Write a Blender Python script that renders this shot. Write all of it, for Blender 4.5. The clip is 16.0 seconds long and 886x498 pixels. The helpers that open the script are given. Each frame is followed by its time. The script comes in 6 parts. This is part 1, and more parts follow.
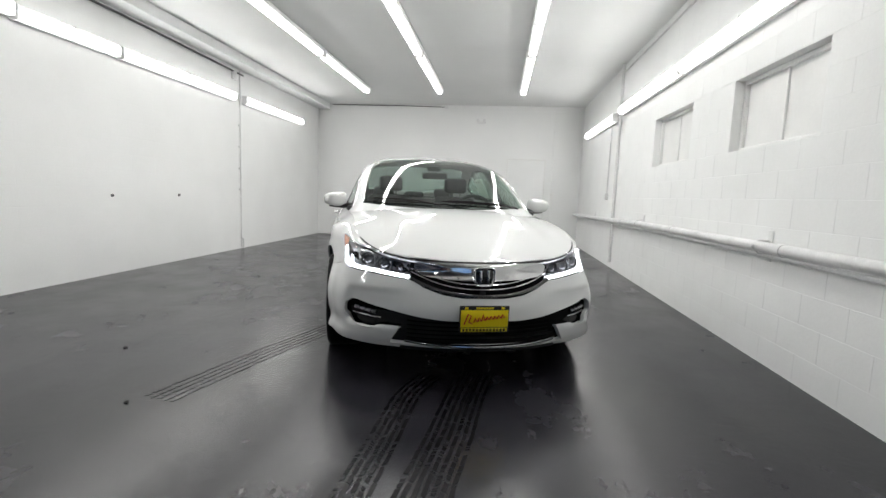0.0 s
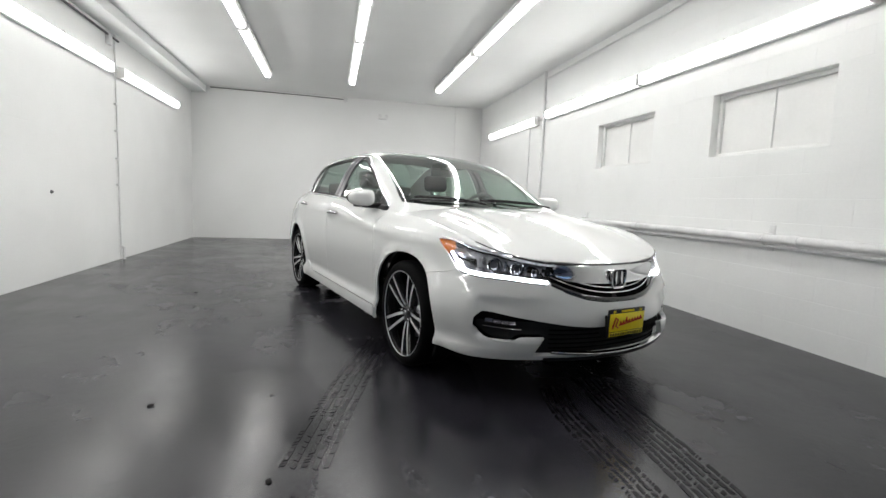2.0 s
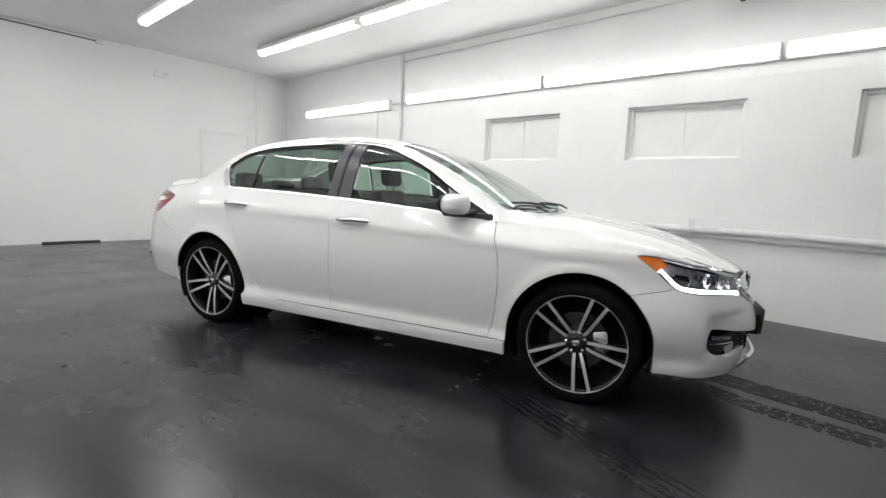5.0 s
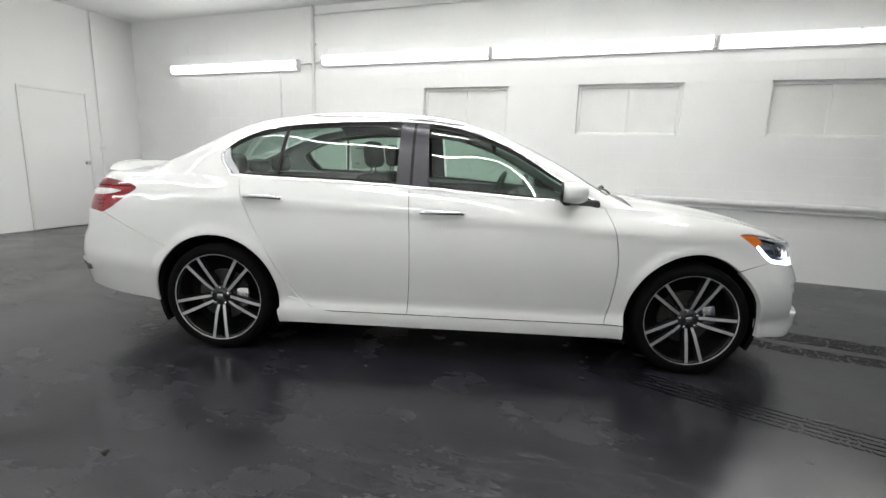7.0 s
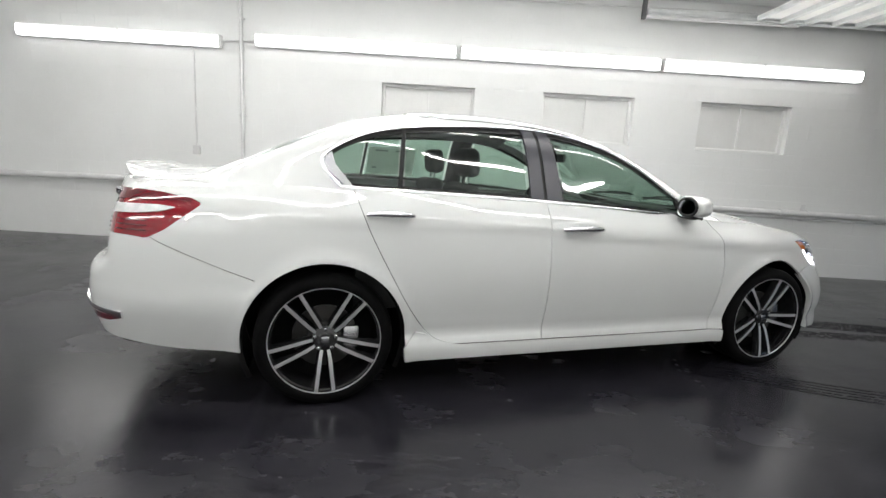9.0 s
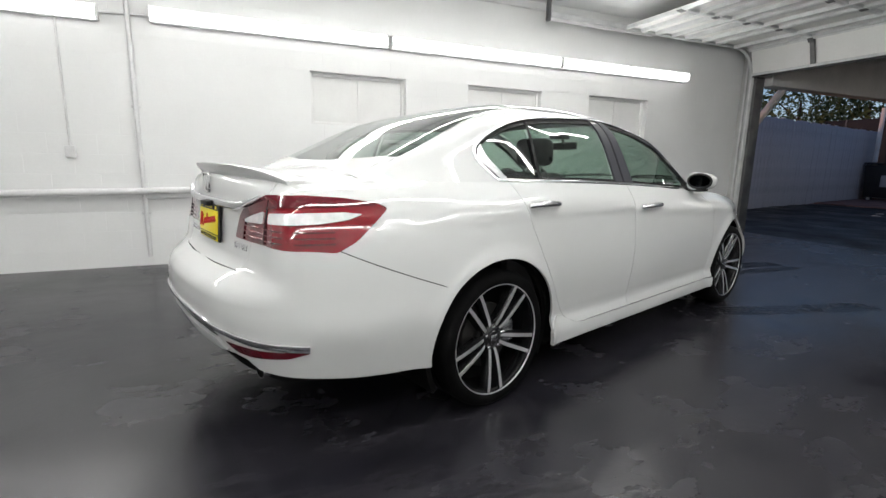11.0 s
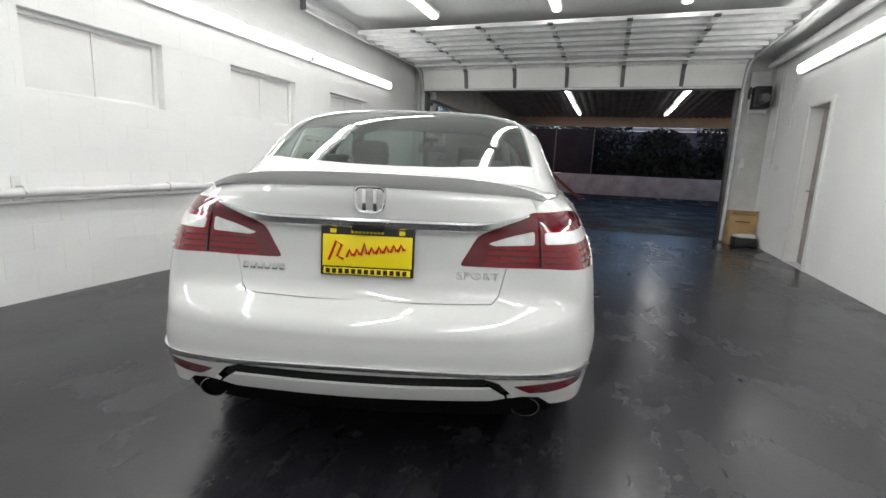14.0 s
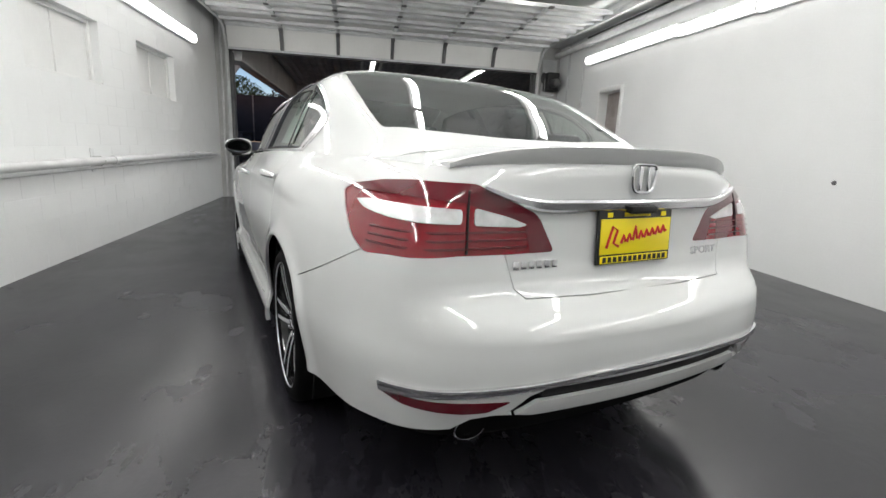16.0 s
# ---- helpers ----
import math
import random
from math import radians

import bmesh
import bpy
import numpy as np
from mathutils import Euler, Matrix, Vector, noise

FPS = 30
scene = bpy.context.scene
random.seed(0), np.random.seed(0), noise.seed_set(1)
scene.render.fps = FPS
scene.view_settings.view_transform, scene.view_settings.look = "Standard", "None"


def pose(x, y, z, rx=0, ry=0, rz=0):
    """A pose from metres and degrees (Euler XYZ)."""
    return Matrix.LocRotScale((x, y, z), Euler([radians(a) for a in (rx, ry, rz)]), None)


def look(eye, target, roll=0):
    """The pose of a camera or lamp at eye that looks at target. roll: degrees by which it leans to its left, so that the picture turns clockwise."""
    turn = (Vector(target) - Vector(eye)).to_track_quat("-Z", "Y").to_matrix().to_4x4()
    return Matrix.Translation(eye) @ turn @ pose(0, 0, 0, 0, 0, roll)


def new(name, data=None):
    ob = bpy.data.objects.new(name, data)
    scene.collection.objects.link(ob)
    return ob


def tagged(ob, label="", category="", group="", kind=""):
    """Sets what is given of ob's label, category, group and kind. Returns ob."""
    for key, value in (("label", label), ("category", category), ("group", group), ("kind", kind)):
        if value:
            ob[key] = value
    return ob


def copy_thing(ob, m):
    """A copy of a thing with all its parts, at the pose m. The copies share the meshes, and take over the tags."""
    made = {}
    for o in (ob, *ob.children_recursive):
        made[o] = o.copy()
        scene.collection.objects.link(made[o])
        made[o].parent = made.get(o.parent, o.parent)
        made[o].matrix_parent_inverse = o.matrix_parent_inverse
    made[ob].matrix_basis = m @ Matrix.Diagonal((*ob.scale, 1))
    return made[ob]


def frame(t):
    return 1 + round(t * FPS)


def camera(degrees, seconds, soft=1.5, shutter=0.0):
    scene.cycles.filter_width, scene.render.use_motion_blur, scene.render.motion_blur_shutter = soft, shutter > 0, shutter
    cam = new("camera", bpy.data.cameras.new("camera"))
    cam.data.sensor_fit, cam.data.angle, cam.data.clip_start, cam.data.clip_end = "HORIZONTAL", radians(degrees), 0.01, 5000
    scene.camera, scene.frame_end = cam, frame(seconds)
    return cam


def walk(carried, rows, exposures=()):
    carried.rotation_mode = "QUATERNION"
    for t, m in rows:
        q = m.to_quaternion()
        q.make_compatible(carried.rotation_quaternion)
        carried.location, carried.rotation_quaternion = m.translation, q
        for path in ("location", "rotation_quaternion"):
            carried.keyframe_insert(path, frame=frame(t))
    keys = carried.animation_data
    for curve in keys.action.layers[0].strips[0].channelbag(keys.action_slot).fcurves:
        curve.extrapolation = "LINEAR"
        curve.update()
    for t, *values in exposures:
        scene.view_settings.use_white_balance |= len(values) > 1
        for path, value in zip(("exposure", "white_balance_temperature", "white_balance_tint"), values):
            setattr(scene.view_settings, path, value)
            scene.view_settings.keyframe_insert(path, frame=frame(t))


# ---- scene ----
cam = camera(86.8, 16.0)
PATH = [
    (0, (0.029, 0.126, 1.077), (-0.196, 2.1, 0.848), 2.2),
    (0.5, (-0.362, 0.166, 1.054), (-0.399, 2.156, 0.86), 3.5),
    (1, (-0.776, 0.227, 1.054), (-0.63, 2.215, 0.895), 2.5),
    (1.5, (-1.152, 0.358, 1.04), (-0.835, 2.324, 0.855), 3.3),
    (2, (-1.568, 0.494, 1.019), (-1.105, 2.429, 0.809), 2.3),
    (2.5, (-1.953, 0.691, 1.018), (-1.294, 2.565, 0.779), 3.2),
    (3, (-2.313, 0.957, 1.026), (-1.469, 2.751, 0.764), 2.4),
    (3.5, (-2.626, 1.257, 1.057), (-1.581, 2.944, 0.804), 2.1),
    (4, (-2.906, 1.594, 1.081), (-1.709, 3.179, 0.843), 2.1),
    (4.2, (-3.006, 1.726, 1.073), (-1.746, 3.259, 0.826), 2.5),
    (6.3, (-3.954, 3.271, 1.157), (-2.199, 4.183, 0.864), 1.2),
    (6.5, (-3.987, 3.426, 1.167), (-2.205, 4.275, 0.846), 1.4),
    (7, (-4.027, 3.805, 1.159), (-2.177, 4.469, 0.789), 1.9),
    (7.5, (-4.038, 4.216, 1.133), (-2.134, 4.705, 0.76), 2.5),
    (8, (-4.03, 4.626, 1.158), (-2.086, 4.953, 0.817), 3.4),
    (8.5, (-4.043, 5.046, 1.163), (-2.079, 5.203, 0.818), 3.2),
    (9, (-4.043, 5.476, 1.178), (-2.076, 5.456, 0.815), 3.4),
    (9.2, (-4.032, 5.656, 1.154), (-2.064, 5.563, 0.812), 2.7),
    (11.3, (-3.65, 7.255, 1.116), (-1.91, 6.339, 0.75), 2.0),
    (11.5, (-3.592, 7.39, 1.128), (-1.904, 6.379, 0.768), 2.8),
    (12, (-3.384, 7.706, 1.147), (-1.846, 6.479, 0.782), 3.4),
    (12.5, (-3.129, 8.007, 1.143), (-1.781, 6.572, 0.795), 2.9),
    (13, (-2.788, 8.247, 1.148), (-1.672, 6.622, 0.811), 2.9),
    (13.5, (-2.453, 8.426, 1.139), (-1.57, 6.662, 0.807), 2.9),
    (14, (-2.078, 8.556, 1.136), (-1.438, 6.696, 0.776), 2.5),
    (14.5, (-1.691, 8.611, 1.127), (-1.295, 6.689, 0.745), 2.8),
    (15, (-1.299, 8.636, 1.114), (-1.191, 6.679, 0.712), 3.7),
    (15.5, (-0.896, 8.604, 1.113), (-1.08, 6.658, 0.691), 3.5),
    (16, (-0.491, 8.474, 1.075), (-0.864, 6.556, 0.65), 2.6),
]
walk(cam, [(t, look(eye, target, roll)) for t, eye, target, roll in PATH])

# ---- world and light ----
world = bpy.data.worlds.new("dusk")
scene.world = world
world.use_nodes = True
wn = world.node_tree.nodes
sky = wn.new("ShaderNodeTexSky")
sky.sky_type = 'NISHITA'
sky.sun_disc = False
sky.sun_elevation, sky.sun_rotation = radians(7.0), radians(20)
sky.ozone_density, sky.dust_density, sky.air_density = 4.0, 0.3, 0.8
tint = wn.new("ShaderNodeMix")
tint.data_type, tint.blend_type = 'RGBA', 'MULTIPLY'
tint.inputs[0].default_value = 1.0
tint.inputs[7].default_value = (2.1, 1.22, .96, 1)
world.node_tree.links.new(sky.outputs[0], tint.inputs[6])
world.node_tree.links.new(tint.outputs[2], wn["Background"].inputs[0])
wn["Background"].inputs[1].default_value = 0.12
scene.view_settings.exposure = 0.53


# ---- materials ----
def mat(name, color, rough=0.5, metal=0.0, coat=0.0, emit=0.0, emit_color=None, ior=1.5, spec=.5):
    m = bpy.data.materials.new(name)
    m.use_nodes = True
    b = m.node_tree.nodes["Principled BSDF"]
    b.inputs["Base Color"].default_value = (*color, 1)
    b.inputs["Roughness"].default_value = rough
    b.inputs["Metallic"].default_value = metal
    b.inputs["IOR"].default_value = ior
    b.inputs["Coat Weight"].default_value = coat
    b.inputs["Coat Roughness"].default_value = 0.02
    b.inputs["Specular IOR Level"].default_value = spec
    if emit:
        b.inputs["Emission Color"].default_value = (*(emit_color or color), 1)
        b.inputs["Emission Strength"].default_value = emit
    return m


def node(m, kind, **inputs):
    n = m.node_tree.nodes.new(kind)
    for k, v in inputs.items():
        n.inputs[k].default_value = v
    return n


def link(m, a, out, b, inp):
    m.node_tree.links.new(a.outputs[out], b.inputs[inp])


def mottled(m, dark, light, scale, fine, bump=0.1, rough=None, detail=6, dist=0.004, world=False):
    """Colour between dark and light by coarse and fine noise, with a fine relief; rough: a low and high roughness."""
    b = m.node_tree.nodes["Principled BSDF"]
    co = node(m, "ShaderNodeTexCoord")
    n1 = node(m, "ShaderNodeTexNoise", Scale=scale, Detail=detail)
    n2 = node(m, "ShaderNodeTexNoise", Scale=fine, Detail=4.0)
    mix = node(m, "ShaderNodeMath")
    mix.operation = 'MULTIPLY_ADD'
    mix.inputs[1].default_value = 0.35
    ramp = node(m, "ShaderNodeValToRGB")
    ramp.color_ramp.elements[0].position, ramp.color_ramp.elements[1].position = 0.42, 0.92
    ramp.color_ramp.elements[0].color, ramp.color_ramp.elements[1].color = (*dark, 1), (*light, 1)
    bmp = node(m, "ShaderNodeBump", Strength=bump, Distance=dist)
    geo = node(m, "ShaderNodeNewGeometry") if world else None
    for n in (n1, n2):
        link(m, geo or co, "Position" if world else "Object", n, "Vector")
    link(m, n2, 0, mix, 0)
    link(m, n1, 0, mix, 2)
    link(m, mix, 0, ramp, 0)
    link(m, ramp, 0, b, "Base Color")
    link(m, n2, 0, bmp, "Height")
    link(m, bmp, 0, b, "Normal")
    if rough:
        mr = node(m, "ShaderNodeMapRange")
        mr.inputs[1].default_value, mr.inputs[2].default_value = 0.4, 0.9
        mr.inputs[3].default_value, mr.inputs[4].default_value = rough
        link(m, mix, 0, mr, 0)
        link(m, mr, 0, b, "Roughness")
    return m


WALL = mottled(mat("painted_block", (.8, .8, .8), .8, spec=.12), (.80, .805, .80), (.86, .865, .86), 1.3, 60, .18, (.9, .75), world=True)
PLASTER = mottled(mat("painted_plaster", (.8, .8, .8), .6), (.81, .815, .81), (.86, .865, .86), 0.9, 90, .08)
CEIL = mottled(mat("painted_ceiling", (.7, .7, .7), .7), (.80, .81, .805), (.87, .88, .875), 0.7, 70, .08)
TRIM = mottled(mat("white_gloss_trim", (.8, .8, .8), .35), (.76, .76, .75), (.83, .83, .82), 3, 40, .05)
GREYWALL = mottled(mat("mottled_grey_block", (.5, .5, .5), .7), (.42, .42, .41), (.62, .62, .61), 2.0, 40, .25)
PIPEW = mottled(mat("painted_pipe", (.75, .75, .75), .4), (.62, .62, .62), (.80, .80, .80), 5, 50, .08)
STEEL = mottled(mat("galvanised", (.6, .6, .6), .45, .1), (.56, .57, .57), (.74, .75, .75), 6, 80, .06, (.5, .3))
DARKSTEEL = mottled(mat("dark_steel", (.12, .12, .12), .5, .6), (.09, .09, .095), (.17, .17, .17), 6, 60, .06)
SATIN = mat("satin_chrome", (.70, .70, .72), .22, 1.0)
TUBE = mat("lit_tube", (1, 1, 1), .4, emit=17.5, emit_color=(1.0, .995, .97))
TUBEC = mat("lit_tube_ceiling", (1, 1, 1), .4, emit=25.0, emit_color=(1.0, .995, .97))
TUBESIDE = mat("lit_tube_flank", (1, 1, 1), .4, emit=0.9, emit_color=(1.0, .995, .97))
TUBELOW = mat("lit_tube_underside", (1, 1, 1), .4, emit=2.5, emit_color=(1.0, .995, .97))
ENDCAP = mat("fixture_white", (.8, .8, .8), .4)
BLACKP = mottled(mat("black_casing", (.02, .02, .02), .5), (.014, .014, .015), (.03, .03, .03), 6, 90, .1)


# ---- builders ----
def part(name, bm, material, parent=None, label="", smooth=True, at=None, angle=35, **tags):
    """Links a bmesh as one mesh object, under a thing or part where parent is given."""
    me = bpy.data.meshes.new(name)
    bm.normal_update()
    for e in bm.edges:
        if len(e.link_faces) == 2 and e.calc_face_angle(0) > radians(angle):
            e.smooth = False
    for f in bm.faces:
        f.smooth = smooth
    bm.to_mesh(me)
    bm.free()
    for m_ in (material if isinstance(material, (list, tuple)) else [material]):
        me.materials.append(m_)
    ob = new(name, me)
    if at is not None:
        ob.matrix_basis = at
    if parent is not None:
        ob.parent = parent
    return tagged(ob, label, **tags)


def thing(name, m, label, category, group="", kind=""):
    ob = new(name)
    ob.empty_display_size = 0.1
    ob.matrix_basis = m
    return tagged(ob, label, category, group, kind)


def box(x0, x1, y0, y1, z0, z1, bevel=0.0, bm=None, seg=2):
    own = bm is None
    bm = bmesh.new() if own else bm
    m = Matrix.Translation(((x0 + x1) / 2, (y0 + y1) / 2, (z0 + z1) / 2)) @ Matrix.Diagonal((abs(x1 - x0), abs(y1 - y0), abs(z1 - z0), 1))
    g = bmesh.ops.create_cube(bm, size=1, matrix=m)
    if bevel:
        es = list({e for v in g["verts"] for e in v.link_edges})
        bmesh.ops.bevel(bm, geom=es, offset=bevel, segments=seg, affect='EDGES', profile=0.5)
    return bm


def tube(points, r, n=12, bm=None, closed=False, caps=True):
    """A round tube along points; r is a number or a function of the share of the way."""
    bm = bmesh.new() if bm is None else bm
    pts = [Vector(p) for p in points]
    rings = []
    k = len(pts)
    side = None
    for i, p in enumerate(pts):
        a = pts[(i - 1) % k] if closed or i else p
        b = pts[(i + 1) % k] if closed or i < k - 1 else p
        d = (b - a).normalized()
        if side is None:
            side = d.orthogonal().normalized()
        side = (side - d * side.dot(d)).normalized()
        up = d.cross(side)
        rad = r(i / max(1, k - 1)) if callable(r) else r
        rings.append([bm.verts.new(p + (side * math.cos(q) + up * math.sin(q)) * rad) for q in [math.tau * j / n for j in range(n)]])
    for i in range(k if closed else k - 1):
        A, B = rings[i], rings[(i + 1) % k]
        for j in range(n):
            bm.faces.new((A[j], A[(j + 1) % n], B[(j + 1) % n], B[j]))
    if caps and not closed:
        bm.faces.new(rings[0][::-1])
        bm.faces.new(rings[-1])
    bmesh.ops.recalc_face_normals(bm, faces=bm.faces[:])
    return bm


def lathe(profile, n=48, axis='y', bm=None):
    """Turns (radius, along) points round an axis."""
    bm = bmesh.new() if bm is None else bm
    rings = []
    for r, h in profile:
        ring = []
        for j in range(n):
            q = math.tau * j / n
            c, s = r * math.cos(q), r * math.sin(q)
            ring.append(bm.verts.new({'y': (c, h, s), 'z': (c, s, h), 'x': (h, c, s)}[axis]))
        rings.append(ring)
    for A, B in zip(rings, rings[1:]):
        for j in range(n):
            bm.faces.new((A[j], A[(j + 1) % n], B[(j + 1) % n], B[j]))
    bmesh.ops.recalc_face_normals(bm, faces=bm.faces[:])
    return bm


def wall_with_openings(axis, at, thick, u0, u1, z0, z1, holes, bm=None):
    """A wall slab along an axis ('x' or 'y' is the wall's own constant axis) with rectangular holes (u0, u1, z0, z1) that go through it."""
    bm = bmesh.new() if bm is None else bm
    us = sorted({u0, u1, *[h[0] for h in holes], *[h[1] for h in holes]})
    zs = sorted({z0, z1, *[h[2] for h in holes], *[h[3] for h in holes]})
    for a, b in zip(us, us[1:]):
        for c, d in zip(zs, zs[1:]):
            um, zm = (a + b) / 2, (c + d) / 2
            if any(h[0] < um < h[1] and h[2] < zm < h[3] for h in holes):
                continue
            if axis == 'x':
                box(min(at, at + thick), max(at, at + thick), a, b, c, d, bm=bm)
            else:
                box(a, b, min(at, at + thick), max(at, at + thick), c, d, bm=bm)
    bmesh.ops.remove_doubles(bm, verts=bm.verts[:], dist=1e-5)
    seen, doomed = {}, []
    for f in bm.faces:
        key = frozenset(v.index for v in f.verts)
        if key in seen:
            doomed += [f, seen[key]]
        seen[key] = f
    bmesh.ops.delete(bm, geom=list(set(doomed)), context='FACES_ONLY')
    return bm


# ---- the room ----
XL, XR, YF, YB, H = -4.47, 1.89, -0.78, 11.5, 3.2
WINDOWS = [(5.145, 6.27), (3.195, 4.312), (1.264, 2.376)]
WZ0, WZ1 = 1.515, 2.085
OX0, OX1, OZ = -4.0, 1.674, 2.60


def dip(x, y):
    """The floor falls slightly from the walls towards the middle of the bay."""
    a = max(0.0, min(1.0, (x - XL) / 1.6)) * max(0.0, min(1.0, (XR - x) / 0.9))
    b = max(0.0, min(1.0, (YB - y) / 2.5)) * max(0.0, min(1.0, (y - YF) / 1.5))
    a, b = a * a * (3 - 2 * a), b * b * (3 - 2 * b)
    return -0.02 * a * b

def floor_material(name="sealed_concrete", dim=1.0, gloss=.45, dull=0.0):
    """Dark sealed concrete: damp patches are smoother, dusty scuffs lighter and rougher."""
    m = mat(name, (.06, .06, .065), .3, spec=gloss)
    b = m.node_tree.nodes["Principled BSDF"]
    co = node(m, "ShaderNodeTexCoord")
    big = node(m, "ShaderNodeTexNoise", Scale=.55, Detail=5.0, Roughness=.55, Distortion=.2)
    mid = node(m, "ShaderNodeTexNoise", Scale=2.2, Detail=9.0, Roughness=.6, Distortion=.15)
    fine = node(m, "ShaderNodeTexNoise", Scale=30.0, Detail=7.0, Roughness=.65)
    stretch = node(m, "ShaderNodeMapping")
    stretch.inputs["Scale"].default_value = (2.2, .55, 1)
    stretch.inputs["Rotation"].default_value = (0, 0, .25)
    scuff = node(m, "ShaderNodeTexNoise", Scale=3.4, Detail=7.0, Roughness=.66)
    link(m, co, "Object", stretch, "Vector")
    link(m, stretch, 0, scuff, "Vector")
    for n in (big, mid, fine):
        link(m, co, "Object", n, "Vector")
    r1 = node(m, "ShaderNodeValToRGB")
    for e, p, c in zip(r1.color_ramp.elements, (.30, .78), ((.0065, .0063, .0088, 1), (.025, .0242, .0322, 1))):
        e.position, e.color = p, (c[0] * dim, c[1] * dim, c[2] * dim, 1)
    r2 = node(m, "ShaderNodeValToRGB")
    for e, p, c in zip(r2.color_ramp.elements, (.40, .95), ((0, 0, 0, 1), (1, 1, 1, 1))):
        e.position, e.color = p, c
    addn = node(m, "ShaderNodeMath")
    addn.operation = 'MULTIPLY_ADD'
    addn.inputs[1].default_value = .5
    half_ = node(m, "ShaderNodeMath")
    half_.operation = 'MULTIPLY'
    half_.inputs[1].default_value = .5
    link(m, big, 0, half_, 0)
    link(m, mid, 0, addn, 0)
    link(m, half_, 0, addn, 2)
    link(m, addn, 0, r1, 0)
    link(m, scuff, 0, r2, 0)
    mx = node(m, "ShaderNodeMix")
    mx.data_type = 'RGBA'
    mx.inputs[7].default_value = (.042 * dim, .040 * dim, .046 * dim, 1)
    link(m, r2, 0, mx, 0)
    link(m, r1, 0, mx, 6)
    link(m, mx, 2, b, "Base Color")
    rr = node(m, "ShaderNodeMapRange")
    rr.inputs[1].default_value, rr.inputs[2].default_value, rr.inputs[3].default_value, rr.inputs[4].default_value = .34, .66, .14 + dull, .31 + dull
    link(m, addn, 0, rr, 0)
    ra = node(m, "ShaderNodeMath")
    ra.operation = 'MULTIPLY_ADD'
    ra.inputs[1].default_value = .08
    link(m, r2, 0, ra, 0)
    link(m, rr, 0, ra, 2)
    link(m, ra, 0, b, "Roughness")
    bp = node(m, "ShaderNodeBump", Strength=.55, Distance=.003)
    bs = node(m, "ShaderNodeMath")
    bs.operation = 'MULTIPLY_ADD'
    bs.inputs[1].default_value = .5
    link(m, fine, 0, bs, 0)
    link(m, mid, 0, bs, 2)
    link(m, bs, 0, bp, "Height")
    link(m, bp, 0, b, "Normal")
    return m


FLOOR = floor_material()


def floor_sheet():
    bm = bmesh.new()
    xs = [XL - .25 + i * (XR - XL + .5) / 44 for i in range(45)]
    ys = [YF - .2 + j * (YB - YF + .4) / 80 for j in range(81)]
    g = [[bm.verts.new((x, y, dip(x, y))) for x in xs] for y in ys]
    for A, B in zip(g, g[1:]):
        for i in range(44):
            bm.faces.new((A[i], A[i + 1], B[i + 1], B[i]))
    return bm


part("floor", floor_sheet(), FLOOR, label="damp dark grey sealed concrete garage floor", kind="structure")
part("ceiling", box(XL - .25, XR + .25, YF - .2, YB + .2, H, H + .15), CEIL, label="flat off-white painted plaster ceiling", kind="structure", smooth=False)
east = part("wall_east", wall_with_openings('x', XR + .004, .25, YF - .2, YB + .2, -.05, H, [(a, b, WZ0, WZ1) for a, b in WINDOWS]), WALL, label="white painted concrete block wall with three blanked windows", kind="structure", smooth=False)
MD0, MD1, MDZ = .98, 1.62, 2.05


def block_bump(m):
    """Faint joints of painted-over block work, on a wall that stays far off."""
    b = m.node_tree.nodes["Principled BSDF"]
    old = b.inputs["Normal"].links[0].from_node
    co = node(m, "ShaderNodeTexCoord")
    mp = node(m, "ShaderNodeMapping")
    mp.inputs["Rotation"].default_value = (math.pi / 2, 0, math.pi / 2)
    sep, comb = node(m, "ShaderNodeSeparateXYZ"), node(m, "ShaderNodeCombineXYZ")
    link(m, co, "Object", sep, 0)
    link(m, sep, 1, comb, 0)
    link(m, sep, 2, comb, 1)
    br = node(m, "ShaderNodeTexBrick", Scale=1.0)
    br.inputs["Mortar Size"].default_value = .006
    br.inputs["Mortar Smooth"].default_value = .6
    br.inputs["Brick Width"].default_value, br.inputs["Row Height"].default_value = .406, .203
    link(m, comb, 0, br, "Vector")
    inv = node(m, "ShaderNodeMath")
    inv.operation = 'SUBTRACT'
    inv.inputs[0].default_value = 1
    link(m, br, "Fac", inv, 1)
    fade = node(m, "ShaderNodeTexNoise", Scale=.9, Detail=2.0)
    link(m, co, "Object", fade, "Vector")
    mul = node(m, "ShaderNodeMath")
    mul.operation = 'MULTIPLY'
    link(m, inv, 0, mul, 0)
    link(m, fade, 0, mul, 1)
    bp = node(m, "ShaderNodeBump", Strength=.35, Distance=.003)
    link(m, mul, 0, bp, "Height")
    link(m, old, 0, bp, "Normal")
    link(m, bp, 0, b, "Normal")
    return m


WESTWALL = block_bump(mottled(mat("painted_block_smooth", (.8, .8, .8), .8, spec=.12), (.80, .805, .80), (.86, .865, .86), 1.1, 60, .14, (.9, .75)))
part("wall_west", wall_with_openings('x', XL, -.25, YF - .2, YB + .2, -.05, H, [(MD0, MD1, -.05, MDZ)]), WESTWALL, label="white painted block wall with a narrow doorway", kind="structure", smooth=False)
part("wall_north", wall_with_openings('y', YB, .2, XL, XR, -.05, H, []), PLASTER, label="plain white plastered end wall", kind="structure", smooth=False)
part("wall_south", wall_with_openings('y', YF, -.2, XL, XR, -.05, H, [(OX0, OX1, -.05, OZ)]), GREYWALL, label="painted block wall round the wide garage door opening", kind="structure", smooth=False)
